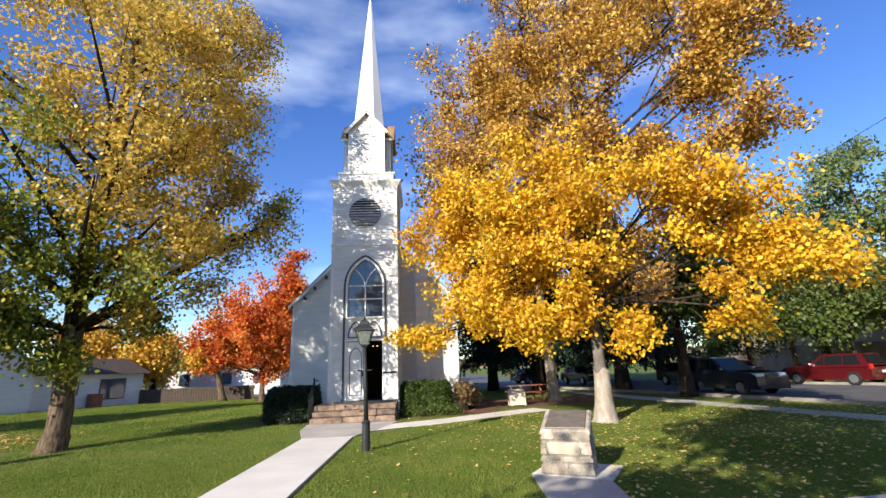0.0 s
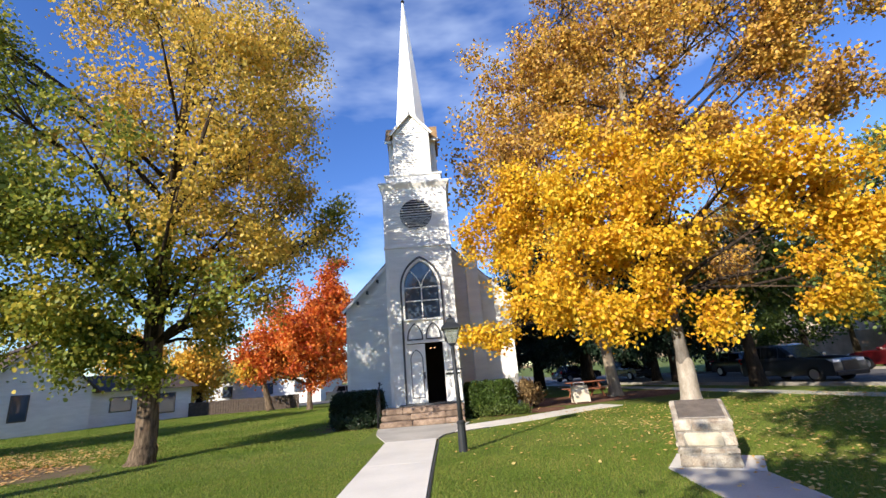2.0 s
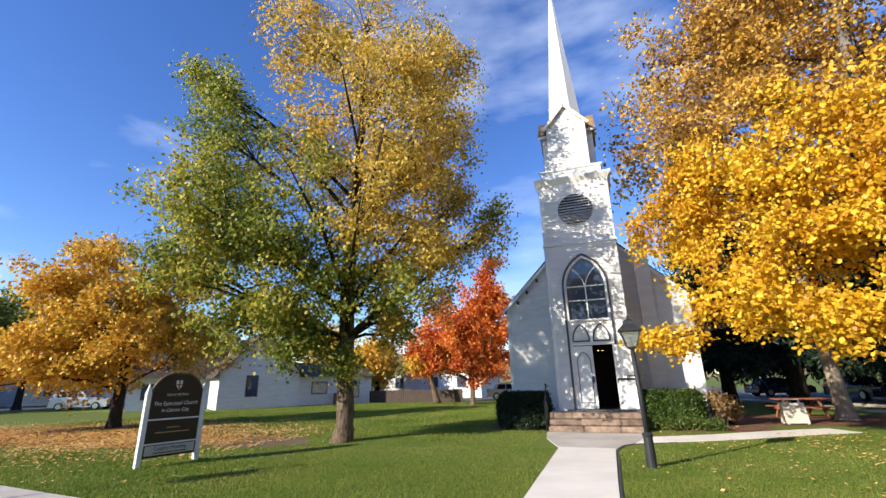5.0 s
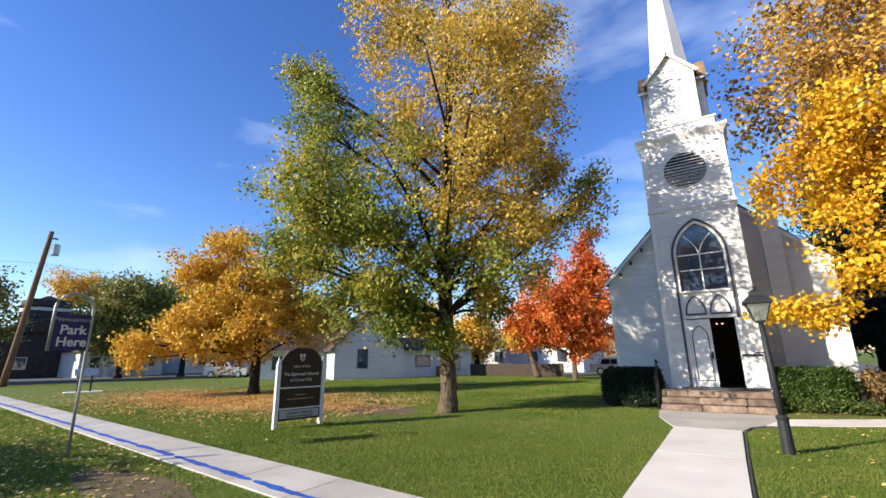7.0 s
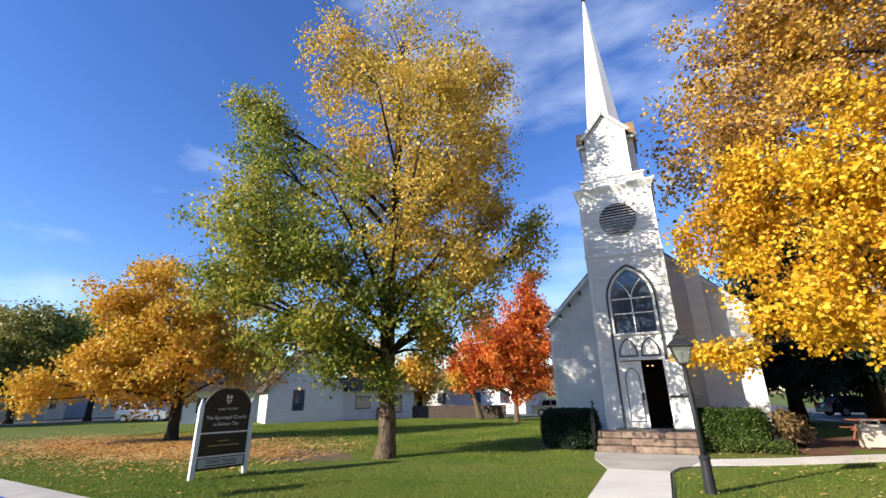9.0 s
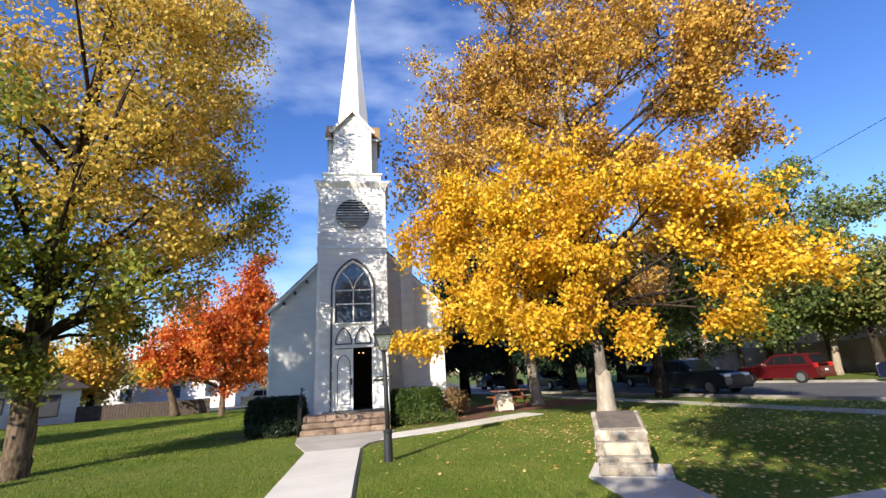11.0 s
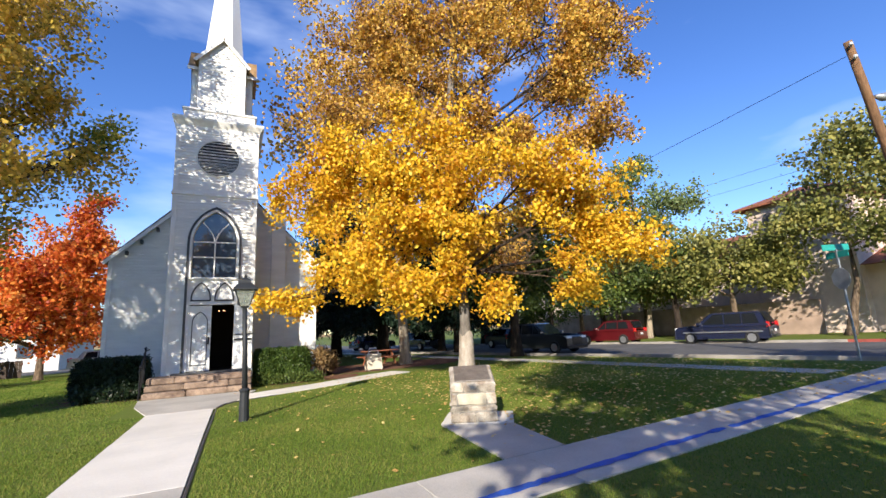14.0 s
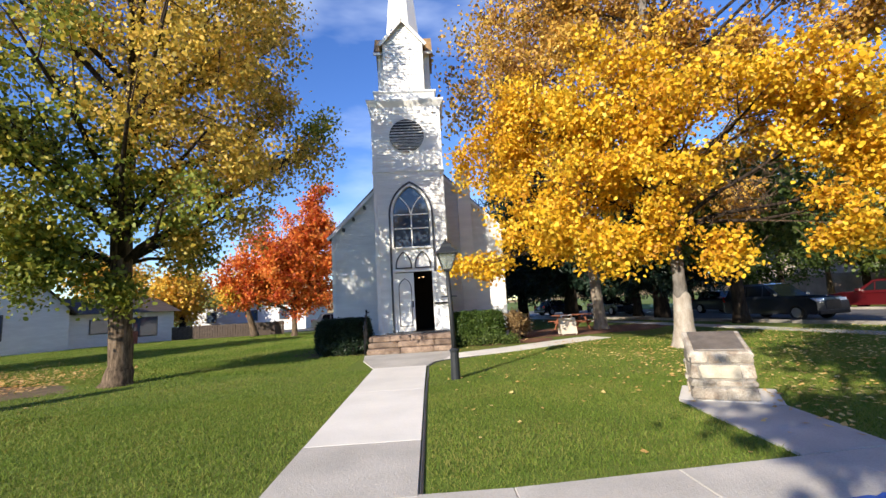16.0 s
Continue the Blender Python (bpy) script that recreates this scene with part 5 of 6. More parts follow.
hedge("rounded green clipped hedge below the church wall", -1.75, 0.2, 17.6, 19.0, 1.16, HEDGE_GREEN, 4)


def tuft(label, x, y, h, rad, mat, seed, count=160, size=0.16, category="shrub"):
    rn, r = np.random.default_rng(seed), random.Random(seed)
    t = thing("shrub", label, category, (x, y, 0))
    st, cs = Mesh(), []
    for i in range(36):
        a, k = r.uniform(0, 6.28), r.uniform(0.2, 1) * rad
        e = Vector((k * math.cos(a), k * math.sin(a), h * r.uniform(0.55, 1)))
        st.tube([(e.x * 0.3, e.y * 0.3, 0), (e.x * 0.6, e.y * 0.6, e.z * 0.6), e], [0.012, 0.009, 0.004], 4)
        cs += [tuple(e * r.uniform(0.5, 1.0)) for _ in range(count // 36)]
    part("stems", st, TWIG, t)
    part("foliage", leaf_mesh("foliage", cs, size, rn, (0.08, 0.08, 0.08), 6, 0.0, 0.6), mat, t)


tuft("dry straw-coloured shrub at the church corner", 0.75, 18.4, 1.15, 0.45, DRY_STEMS, 5)
tuft("dry straw-coloured shrub at the church corner", 1.15, 19.1, 0.95, 0.4, DRY_STEMS, 6)
for i in range(7):
    tuft("low grey-green border plant below the hedge", -1.6 + i * 0.32, 17.1 + 0.1 * math.sin(i * 2), 0.24, 0.2, LEAF_DEEP, 40 + i, 108, 0.09)
for i in range(5):
    tuft("low grey-green border plant by the steps", -6.4 + i * 0.35, 16.4 + 0.12 * math.sin(i * 2), 0.34, 0.2, HEDGE_DARK, 60 + i, 108, 0.09)

# ---- lamp post ----
lp = thing("lamp_post", "charcoal painted post with a four-sided glass lantern", "lamp post", (-2.19, 10.17, 0))
m = Mesh()
m.tube([(0, 0, -0.02), (0, 0, 0.55), (0, 0, 0.6), (0.0, 0, 0.64)], [0.10, 0.088, 0.105, 0.065], 12)
part("base", m, POST_PAINT, lp, smooth=False)
m = Mesh()
m.tube([(0, 0, 0.62), (-0.02, 0, 1.4), (-0.05, 0, 2.28)], [0.055, 0.049, 0.044], 12)
part("pole", m, POST_PAINT, lp, smooth=True)
part("ladder_bar", Mesh().tube([(-0.22, 0, 1.72), (0.12, 0, 1.72)], [0.016, 0.016], 8), POST_PAINT, lp)
hx = -0.05
sq = lambda k, z: [(hx - k, -k, z), (hx + k, -k, z), (hx + k, k, z), (hx - k, k, z)]
lantern = part("lantern", Mesh().rings([sq(0.07, 2.26), sq(0.085, 2.30)]), POST_PAINT, lp)
for i in range(4):
    a, b = i, (i + 1) % 4
    s0, s1 = sq(0.095, 2.31), sq(0.195, 2.64)
    m = Mesh().add([s0[a], s0[b], s1[b], s1[a]], [(0, 1, 2, 3)])
    pane = part("pane", m, LAMP_GLASS, lantern)
    part("frame_bar", Mesh().tube([s0[a], s1[a]], [0.012, 0.012], 6), POST_PAINT, lantern)
part("lantern_roof", Mesh().rings([sq(0.235, 2.63), sq(0.235, 2.655), sq(0.11, 2.78), sq(0.105, 2.84), sq(0.04, 2.89)]), POST_PAINT, lantern)
part("finial", Mesh().tube([(hx, 0, 2.88), (hx, 0, 2.92), (hx, 0, 2.98)], [0.02, 0.035, 0.008], 8), POST_PAINT, lantern)
part("bulb", Mesh().tube([(hx, 0, 2.32), (hx, 0, 2.42), (hx, 0, 2.52)], [0.02, 0.03, 0.015], 8), LAMP_GLASS, lantern)

# ---- stone marker ----
mon = thing("stone_marker", "rough stone marker with a slanted bronze plaque", "monument", (1.455, 7.215, 0), -25)
mon.scale = (0.84, 0.86, 1.0)
part("core", Mesh().prism([(-0.418, 0.03), (0.40, 0.03), (0.40, 0.86), (-0.418, 0.63)], -0.435, 0.435, "x"), MORTAR, mon, "grey mortar core")
# courses: stones on the front, sides and back
def stone(x0, x1, y0, y1, z0, z1, mat=STONE_PALE):
    j = lambda: rng.uniform(-0.02, 0.02)
    b = 0.022
    x0, x1, z0, z1 = x0 + 0.006, x1 - 0.006, z0 + 0.005, z1 - 0.005
    ring = lambda ix, z: [(x0 + ix + j(), y0 + ix + j(), z), (x1 - ix + j(), y0 + ix + j(), z), (x1 - ix + j(), y1 - ix + j(), z), (x0 + ix + j(), y1 - ix + j(), z)]
    part("stone", Mesh().rings([ring(b, z0), ring(0, z0 + b), ring(0, z1 - b), ring(b, z1)]), mat, mon)


FRONT = [(0.03, 0.20, [(-0.47, -0.30), (-0.29, 0.02), (0.03, 0.47)]), (0.205, 0.30, [(-0.48, -0.12), (-0.11, 0.24), (0.25, 0.46)]), (0.305, 0.51, [(-0.46, -0.34), (-0.33, 0.24), (0.25, 0.46)]), (0.515, 0.66, [(-0.45, -0.2), (-0.19, 0.1), (0.11, 0.44)])]
for z0, z1, row in FRONT:
    for a, b in row:
        stone(a, b, -0.44, -0.20, z0, z1, STONE_CREAM if (z0, a) == (0.305, -0.33) else STONE_PALE)
        stone(a, b, 0.20, 0.43, z0, z1)
for z0, z1 in ((0.03, 0.27), (0.28, 0.50), (0.51, 0.68)):
    for s in (-1, 1):
        stone(min(s * 0.22, s * 0.46), max(s * 0.22, s * 0.46), -0.19, 0.19, z0, z1)
tilt = Matrix.Translation((0, 0, 0.80)) @ Matrix.Rotation(math.atan2(0.22, 0.8), 4, "X")
part("capstone", Mesh().box(-0.46, 0.46, -0.45, 0.45, -0.10, -0.01, 0.03, tilt), STONE_PALE, mon)
part("plaque", Mesh().box(-0.37, 0.37, -0.38, 0.38, -0.012, 0.012, 0.008, tilt), BRONZE, mon, "slanted weathered bronze plaque")

# ---- church sign ----
sg_ = thing("church_sign", "dark arched church notice board on white pointed posts", "sign", (-12.6, 8.15, 0), 76)


def text(body, size, at, mat, parent, name="lettering", depth=0.002, bold=0.0):
    c = bpy.data.curves.new(name, "FONT")
    c.body, c.size, c.align_x, c.align_y, c.extrude, c.offset = body, size, "CENTER", "CENTER", depth, bold
    ob = bpy.data.objects.new(name, c)
    scene.collection.objects.link(ob)
    d = bpy.data.meshes.new_from_object(ob.evaluated_get(bpy.context.evaluated_depsgraph_get()))
    bpy.data.objects.remove(ob)
    d.materials.clear()
    o = part(name, d, mat, parent)
    o.matrix_basis = pose(*at, 90, 0, 0)
    return o


for x in (-0.70, 0.70):
    m = Mesh()
    q = lambda k, z: [(x - k, -k, z), (x + k, -k, z), (x + k, k, z), (x - k, k, z)]
    m.rings([q(0.055, -0.03), q(0.055, 1.55), q(0.06, 1.56), q(0.004, 1.80)])
    part("post", m, SIGN_WHITE, sg_, "white pointed post")
part("arched_board", Mesh().prism(pointed(0, 0.64, 1.45, 2.0, 9, 0.28), -0.03, 0.03), SIGN_DARK, sg_)
m = Mesh()
band(m, pointed(0, 0.64, 1.45, 2.0, 9, 1.4), 0.035, -0.045, 0.045)
part("edging", m, EDGE_DARK, sg_, "dull brown edging on the arch")
sg_.scale = (0.9, 1.0, 1.0)
for z in (0.98, 0.46):
    part("rail", Mesh().box(-0.66, 0.66, -0.045, 0.045, z, z + 0.035, 0.006), SIGN_WHITE, sg_)
part("lower_panel", Mesh().box(-0.60, 0.60, -0.042, -0.032, 0.24, 0.44), SIGN_GREY, sg_, "pale grey lower panel")
part("frame", Mesh().box(-0.64, 0.64, -0.028, 0.028, 0.19, 0.46), SIGN_DARK, sg_)
m = Mesh()
m.prism([(-0.08, 1.86), (0.08, 1.86), (0.08, 1.74), (0.0, 1.64), (-0.08, 1.74)], -0.038, -0.031)
part("shield", m, SIGN_WHITE, sg_, "white shield emblem")
m = Mesh()
m.box(-0.018, 0.018, -0.043, -0.039, 1.66, 1.86)
m.box(-0.08, 0.08, -0.043, -0.039, 1.745, 1.775)
part("shield_bars", m, TABLE_RED, sg_)
text("SAINT PETER'S", 0.085, (0, -0.034, 1.53), CREAM_BOARD, sg_)
text("The Episcopal Church", 0.125, (0, -0.034, 1.34), SIGN_WHITE, sg_)
text("in Carson City", 0.115, (0, -0.034, 1.19), SIGN_WHITE, sg_)
for z, w_ in ((0.80, 0.16), (0.70, 0.42)):
    part("writing_bar", Mesh().box(-w_, w_, -0.036, -0.031, z, z + 0.022), GOLD_LINE, sg_)
text("Quaker Meeting", 0.12, (0, -0.046, 0.37), SIGN_DARK, sg_)
part("writing_bar", Mesh().box(-0.4, 0.4, -0.047, -0.043, 0.27, 0.29), SIGN_DARK, sg_)

# ---- hanging parking sign by the walk ----
pk = thing("parking_sign", "navy panel hung in a bent metal hoop", "sign", (-13.4, 3.27, 0), 97)
pk.scale = (1.25, 1.25, 1.25)
m = Mesh()
hoop = [(-0.25, 0, 0.0 + 1.55), (-0.25, 0, 2.2)] + [(-0.25 * math.cos(a), 0, 2.2 + 0.22 * math.sin(a)) for a in [math.pi * i / 8 for i in range(1, 8)]] + [(0.25, 0, 2.2), (0.25, 0, 1.0), (0.25, 0, -0.05)]
m.tube(hoop, [0.022] * len(hoop), 8)
part("hoop", m, GALV, pk, smooth=True)
panel = part("panel", Mesh().box(-0.23, 0.23, -0.015, 0.015, 1.56, 2.10, 0.005), SIGN_NAVY, pk)
text("Park", 0.19, (0.02, -0.018, 1.86), SIGN_WHITE, pk, bold=0.004)
text("Here", 0.19, (0.02, -0.018, 1.68), SIGN_WHITE, pk, bold=0.004)
text("Newcomers", 0.095, (0, -0.018, 2.02), GALV, pk)

# ---- reading panel beyond ----
rp = thing("reading_panel", "low slanted information panel on two legs", "panel", (-35.2, 11.0, 0), 75)
part("panel", Mesh().box(-0.55, 0.55, -0.32, 0.32, -0.02, 0.02, 0.005, Matrix.Translation((0, 0, 1.15)) @ Matrix.Rotation(radians(35), 4, "X")), GALV, rp)
for x in (-0.3, 0.3):
    part("leg", Mesh().box(x - 0.04, x + 0.04, -0.04, 0.04, -0.02, 1.12), IRON, rp)
part("pad", Mesh().box(-0.9, 0.9, -0.6, 0.6, -0.02, 0.05), CONCRETE, rp)

# ---- sandwich board and picnic table ----
sb = thing("sandwich_board", "cream painted folding board standing on mulch", "board", (3.2, 19.5, 0), 8)
sb.scale = (0.72, 0.8, 0.84)
for s in (-1, 1):
    M4 = Matrix.Translation((0, s * 0.22, 0)) @ Matrix.Rotation(radians(s * 12), 4, "X")
    part("leaf", Mesh().box(-0.5, 0.5, -0.02, 0.02, 0.05, 0.86, 0.008, M4), CREAM_BOARD, sb)
    part("frame", Mesh().box(-0.34, 0.34, -0.02, 0.02, 0.98, 1.02, 0.005, M4).box(-0.34, -0.29, -0.02, 0.02, 0.85, 1.0, 0, M4).box(0.29, 0.34, -0.02, 0.02, 0.85, 1.0, 0, M4), SIGN_WHITE, sb)
    for x in (-0.44, 0.40):
        part("leg", Mesh().box(x, x + 0.05, -0.02, 0.02, -0.02, 0.06, 0, M4), CREAM_BOARD, sb)
pt = thing("picnic_table", "reddish stained timber picnic table under the trees", "table", (4.35, 22.3, 0), 12)
for i in range(5):
    part("plank", Mesh().box(-0.9, 0.9, -0.36 + i * 0.15, -0.22 + i * 0.15, 0.70, 0.74, 0.006), TABLE_RED, pt)
for s in (-1, 1):
    for k in range(2):
        y = s * 0.66 + (k - 0.5) * 0.15
        part("bench_plank", Mesh().box(-0.9, 0.9, y - 0.07, y + 0.07, 0.41, 0.45, 0.006), TABLE_RED, pt)
    for x in (-0.62, 0.58):
        part("leg", Mesh().tube([(x, s * 0.62, -0.01), (x, s * 0.16, 0.70)], [0.05, 0.05], 4), TABLE_RED, pt)
for x in (-0.62, 0.58):
    part("brace", Mesh().box(x - 0.03, x + 0.03, -0.72, 0.72, 0.32, 0.41), TABLE_RED, pt)


# ---- vehicles ----
def car(label, at, turn, paint, L=4.6, W=1.8, H=1.5, style="suv", group="parked cars"):
    """Faces along local +x."""
    t = thing("car", label, "car", at, turn, group)
    hl = L / 2
    hood = 0.62 * H if style != "van" else 0.60 * H
    lower = [(-hl, 0.34), (-hl, 0.55 * H), (-hl + 0.08, hood + 0.04), (hl - (1.25 if style != "van" else 1.0), hood), (hl - 0.25, 0.56 * H), (hl, 0.46 * H), (hl, 0.30), (hl - 0.1, 0.24), (-hl + 0.1, 0.26)]
    m = Mesh()
    wy = lambda k: [(x, k * W / 2, z) for x, z in lower]
    inset = [(x * 0.985, z) for x, z in lower]
    m.rings([[(x, -W / 2 + 0.05, z * 0.98 + 0.01) for x, z in inset], wy(-0.97), [(x, -W / 2, min(z, hood * 0.9)) for x, z in lower], [(x, W / 2, min(z, hood * 0.9)) for x, z in lower], wy(0.97), [(x, W / 2 - 0.05, z * 0.98 + 0.01) for x, z in inset]])
    body = part("body", m, paint, t)
    back = -hl + (0.10 if style in ("suv", "van") else 0.55)
    wind = hl - (1.55 if style != "van" else 1.25)
    cab = [(back, hood - 0.02), (back + 0.28, H - 0.03), (back + 0.6, H), (wind - 1.0, H), (wind - 0.75, H - 0.06), (wind, hood - 0.02)]
    m = Mesh()
    m.rings([[(x, s * (W / 2 - 0.08 - 0.16 * (z - hood) / (H - hood)), z) for x, z in cab] for s in (-1, 1)])
    part("cabin", m, paint, t)
    for s in (-1, 1):
        y = lambda z: s * (W / 2 - 0.075 - 0.16 * (z - hood) / (H - hood))
        za, zb = hood + 0.04, H - 0.10
        xs_ = [back + 0.30, back + 1.15, back + 2.05, wind - 0.30]
        for a, b in zip(xs_, xs_[1:]):
            fa = 0.18 if a == xs_[0] else 0.0
            fb = -0.62 if b == xs_[-1] else 0.0
            m = Mesh().add([(a + 0.03, y(za), za), (b - 0.03, y(za), za), (b - 0.03 + fb, y(zb), zb), (a + 0.03 + fa, y(zb), zb)], [(0, 1, 2, 3)])
            part("side_window", m, CAR_GLASS, t)
    k = W / 2 - 0.22
    part("windscreen", Mesh().add([(wind + 0.012, -k - 0.06, hood), (wind + 0.012, k + 0.06, hood), (wind - 0.735, k, H - 0.07), (wind - 0.735, -k, H - 0.07)], [(0, 1, 2, 3)]), CAR_GLASS, t)
    part("rear_window", Mesh().add([(back - 0.012, -k, hood + 0.08), (back - 0.012, k, hood + 0.08), (back + 0.24, k - 0.06, H - 0.09), (back + 0.24, -k + 0.06, H - 0.09)], [(0, 1, 2, 3)]), CAR_GLASS, t)
    for s in (-1, 1):
        part("headlight", Mesh().box(hl - 0.22, hl - 0.02, min(s * (W / 2 - 0.5), s * (W / 2 - 0.06)), max(s * (W / 2 - 0.5), s * (W / 2 - 0.06)), 0.44 * H, 0.54 * H, 0.02), HEAD_CLEAR, t, "clear headlight")
        part("tail_light", Mesh().box(-hl - 0.012, -hl + 0.1, min(s * (W / 2 - 0.28), s * (W / 2 - 0.03)), max(s * (W / 2 - 0.28), s * (W / 2 - 0.03)), 0.50 * H, 0.66 * H, 0.015), TAIL_RED, t, "red tail light")
        for x in (-hl + 0.85, hl - 0.88):
            wm = Mesh()
            yy = s * (W / 2 - 0.10)
            wm.rings([[(x + r_ * math.cos(a), yy + s * o, 0.33 + r_ * math.sin(a)) for a in [2 * math.pi * i / 20 for i in range(20)]] for r_, o in ((0.20, 0.115), (0.31, 0.125), (0.335, 0.09), (0.335, -0.09), (0.3, -0.11))])
            wh = part("wheel", wm, RUBBER, t, "black tyre")
            rm = Mesh()
            rm.rings([[(x + r_ * math.cos(a), yy + s * o, 0.33 + r_ * math.sin(a)) for a in [2 * math.pi * i / 20 for i in range(20)]] for r_, o in ((0.215, 0.128), (0.17, 0.10), (0.06, 0.118), (0.03, 0.12))])
            part("rim", rm, RIM, wh)
        part("mirror", Mesh().box(wind - 0.28, wind - 0.12, min(s * (W / 2 - 0.06), s * (W / 2 + 0.16)), max(s * (W / 2 - 0.06), s * (W / 2 + 0.16)), hood + 0.02, hood + 0.16, 0.03), paint, t)
    part("rear_bumper", Mesh().box(-hl - 0.05, -hl + 0.1, -W / 2 + 0.06, W / 2 - 0.06, 0.28, 0.46, 0.03), paint, t)
    part("front_bumper", Mesh().box(hl - 0.1, hl + 0.05, -W / 2 + 0.06, W / 2 - 0.06, 0.24, 0.42, 0.03), IRON, t)
    part("grille", Mesh().box(hl - 0.05, hl + 0.02, -0.42, 0.42, 0.44, 0.50 * H, 0.01), IRON, t)
    part("plate", Mesh().box(-hl - 0.065, -hl - 0.045, -0.16, 0.16, 0.62, 0.74), SIGN_WHITE, t)
    if style == "van":
        for s in (-1, 1):
            part("side_trim", Mesh().box(-hl + 0.3, hl - 0.5, min(s * W / 2, s * (W / 2 + 0.015)), max(s * W / 2, s * (W / 2 + 0.015)), 0.62, 0.69), RIM, t)
    return t


car("dark blue minivan parked at the far kerb", (23.8, 16.6, 0), 104, CAR_NAVY, 4.9, 1.9, 1.75, "van")
car("red crossover parked at the far kerb", (22.2, 23.9, 0), 104, CAR_RED, 4.6, 1.8, 1.62, "suv")
car("slate grey sport utility parked at the lawn's kerb", (14.2, 21.3, 0), -78, CAR_GREY, 4.6, 1.85, 1.7, "suv")
car("dark blue car parked in the shade of the trees", (12.6, 37.0, 0), -80, CAR_NAVY, 4.5, 1.8, 1.5, "car")
car("dark car parked in the shade of the trees", (17.0, 29.0, 0), -84, CAR_GREY, 4.5, 1.8, 1.5, "car")
car("red car parked beyond the sport utility", (21.8, 32.0, 0), 97, CAR_RED, 4.5, 1.8, 1.45, "car")
car("silver sport utility on the street beyond the lawn", (-47.0, 27.3, 0), 30, CAR_SILVER, 4.6, 1.85, 1.7, "suv")
car("white car parked in the lane behind the church", (-11.2, 41.5, 0), 10, CAR_SILVER, 4.5, 1.8, 1.45, "car")
car("blue car parked in the lane behind the church", (10.2, 44, 0), 20, CAR_NAVY, 4.5, 1.8, 1.45, "car")

# ---- stop sign, poles, wires ----
st = thing("stop_sign", "stop sign seen from its side below teal street names", "sign", (15.0, 7.07, 0), 62)
part("post", Mesh().box(-0.03, 0.03, -0.02, 0.02, -0.05, 3.5), GALV, st)
o8 = [(0.36 * math.cos(math.pi / 8 + i * math.pi / 4), 2.55 + 0.36 * math.sin(math.pi / 8 + i * math.pi / 4)) for i in range(8)]
part("octagon", Mesh().prism(o8, 0.024, 0.034), GALV, st, "bare metal back of the stop sign")
part("name_blade", Mesh().box(-0.42, 0.42, -0.008, 0.008, 3.22, 3.42, 0.003), SIGN_TEAL, st)
part("name_blade", Mesh().box(-0.008, 0.008, -0.42, 0.42, 3.46, 3.66, 0.003), SIGN_TEAL, st)
for nm, p0, p1, r0 in (("utility_pole", Vector((14.55, 4.75, -0.1)), Vector((12.45, 4.8, 8.75)), 0.14), ("utility_pole", Vector((-49.5, 10.7, -0.1)), Vector((-48.6, 11.4, 12.3)), 0.24)):
    t = thing(nm, "weathered brown timber utility pole leaning over the walk" if r0 < 0.2 else "brown timber utility pole with a transformer can", "utility pole")
    pm = Mesh()
    pm.tube([p0.lerp(p1, k / 6) for k in range(7)], [r0 * (1 - 0.3 * k / 6) for k in range(7)], 12, 0.03, rng)
    part("pole", pm, POLE_WOOD, t, smooth=True)
    if r0 < 0.2:
        part("whitened_foot", Mesh().tube([p0, p0.lerp(p1, 0.13)], [r0 * 1.03, r0 * 1.0], 12), BARK_PALE, t)
        q = p0.lerp(p1, 0.82)
        part("street_light", Mesh().tube([q + Vector((0.1, -0.1, 0)), q + Vector((0.32, -0.2, -0.02)), q + Vector((0.5, -0.25, -0.08))], [0.05, 0.12, 0.04], 10), GALV, t, "small grey area light", smooth=True)
        for dz in (0.94, 0.98):
            q = p0.lerp(p1, dz)
            part("insulator", Mesh().tube([q, q + Vector((-0.18, -0.1, 0.02)), q + Vector((-0.26, -0.12, -0.02))], [0.03, 0.05, 0.02], 8), SIGN_WHITE, t)
    else:
        q = p0.lerp(p1, 0.88)
        part("transformer", Mesh().tube([q + Vector((0.3, 0.5, -0.5)), q + Vector((0.3, 0.5, 0.4))], [0.3, 0.3], 12), GALV, t, "grey transformer can")
        part("crossarm", Mesh().box(q.x - 0.08, q.x + 0.08, q.y - 0.1, q.y + 0.6, q.z + 0.9, q.z + 1.0), POLE_WOOD, t)
def wire(a, b, sag, label="thin black overhead cable"):
    a, b = Vector(a), Vector(b)
    pts = []
    for i in range(17):
        k = i / 16
        p = a.lerp(b, k)
        p.z -= 4 * sag * k * (1 - k)
        pts.append(p)
    tagged(part("overhead_cable", Mesh().tube(pts, [0.009] * 17, 5), IRON), label, "cable", group="overhead cables")
wire((12.3, 4.85, 8.3), (16.0, 60, 9.5), 0.8)
wire((26, 40, 11), (29, -14, 11.5), 0.6)
wire((26, 40, 10.2), (29, -14, 10.6), 0.6)
wire((-48.8, 11.2, 9.6), (-70, -40, 10), 0.6)
wire((-48.8, 11.2, 9.6), (-46, 90, 10), 0.8)

# ---- white house ----
hs = thing("house", "white gabled house with dark shingled roofs", "house")
hs.matrix_basis = Matrix.Translation((-30.4, 26.2, 0)) @ Matrix.Rotation(radians(55), 4, "Z") @ Matrix.Translation((30.9, -27.0, 0))
HX0, HX1, HY0, HY1 = -30.9, -24.9, 27.0, 38.0
hm = (HX0 + HX1) / 2
m = Mesh()
def house_span(z, t):
    k = (HX1 - HX0) / 2 * min(1, max(0, (5.9 - (z + t) / 2) / 3.1))
    return ((hm - k, hm + k),)
siding(m, HX0, HX1, HY0, 0.2, 5.8, house_span, 0.2, 0.02)
part("siding", m, HOUSE_WHITE, hs)
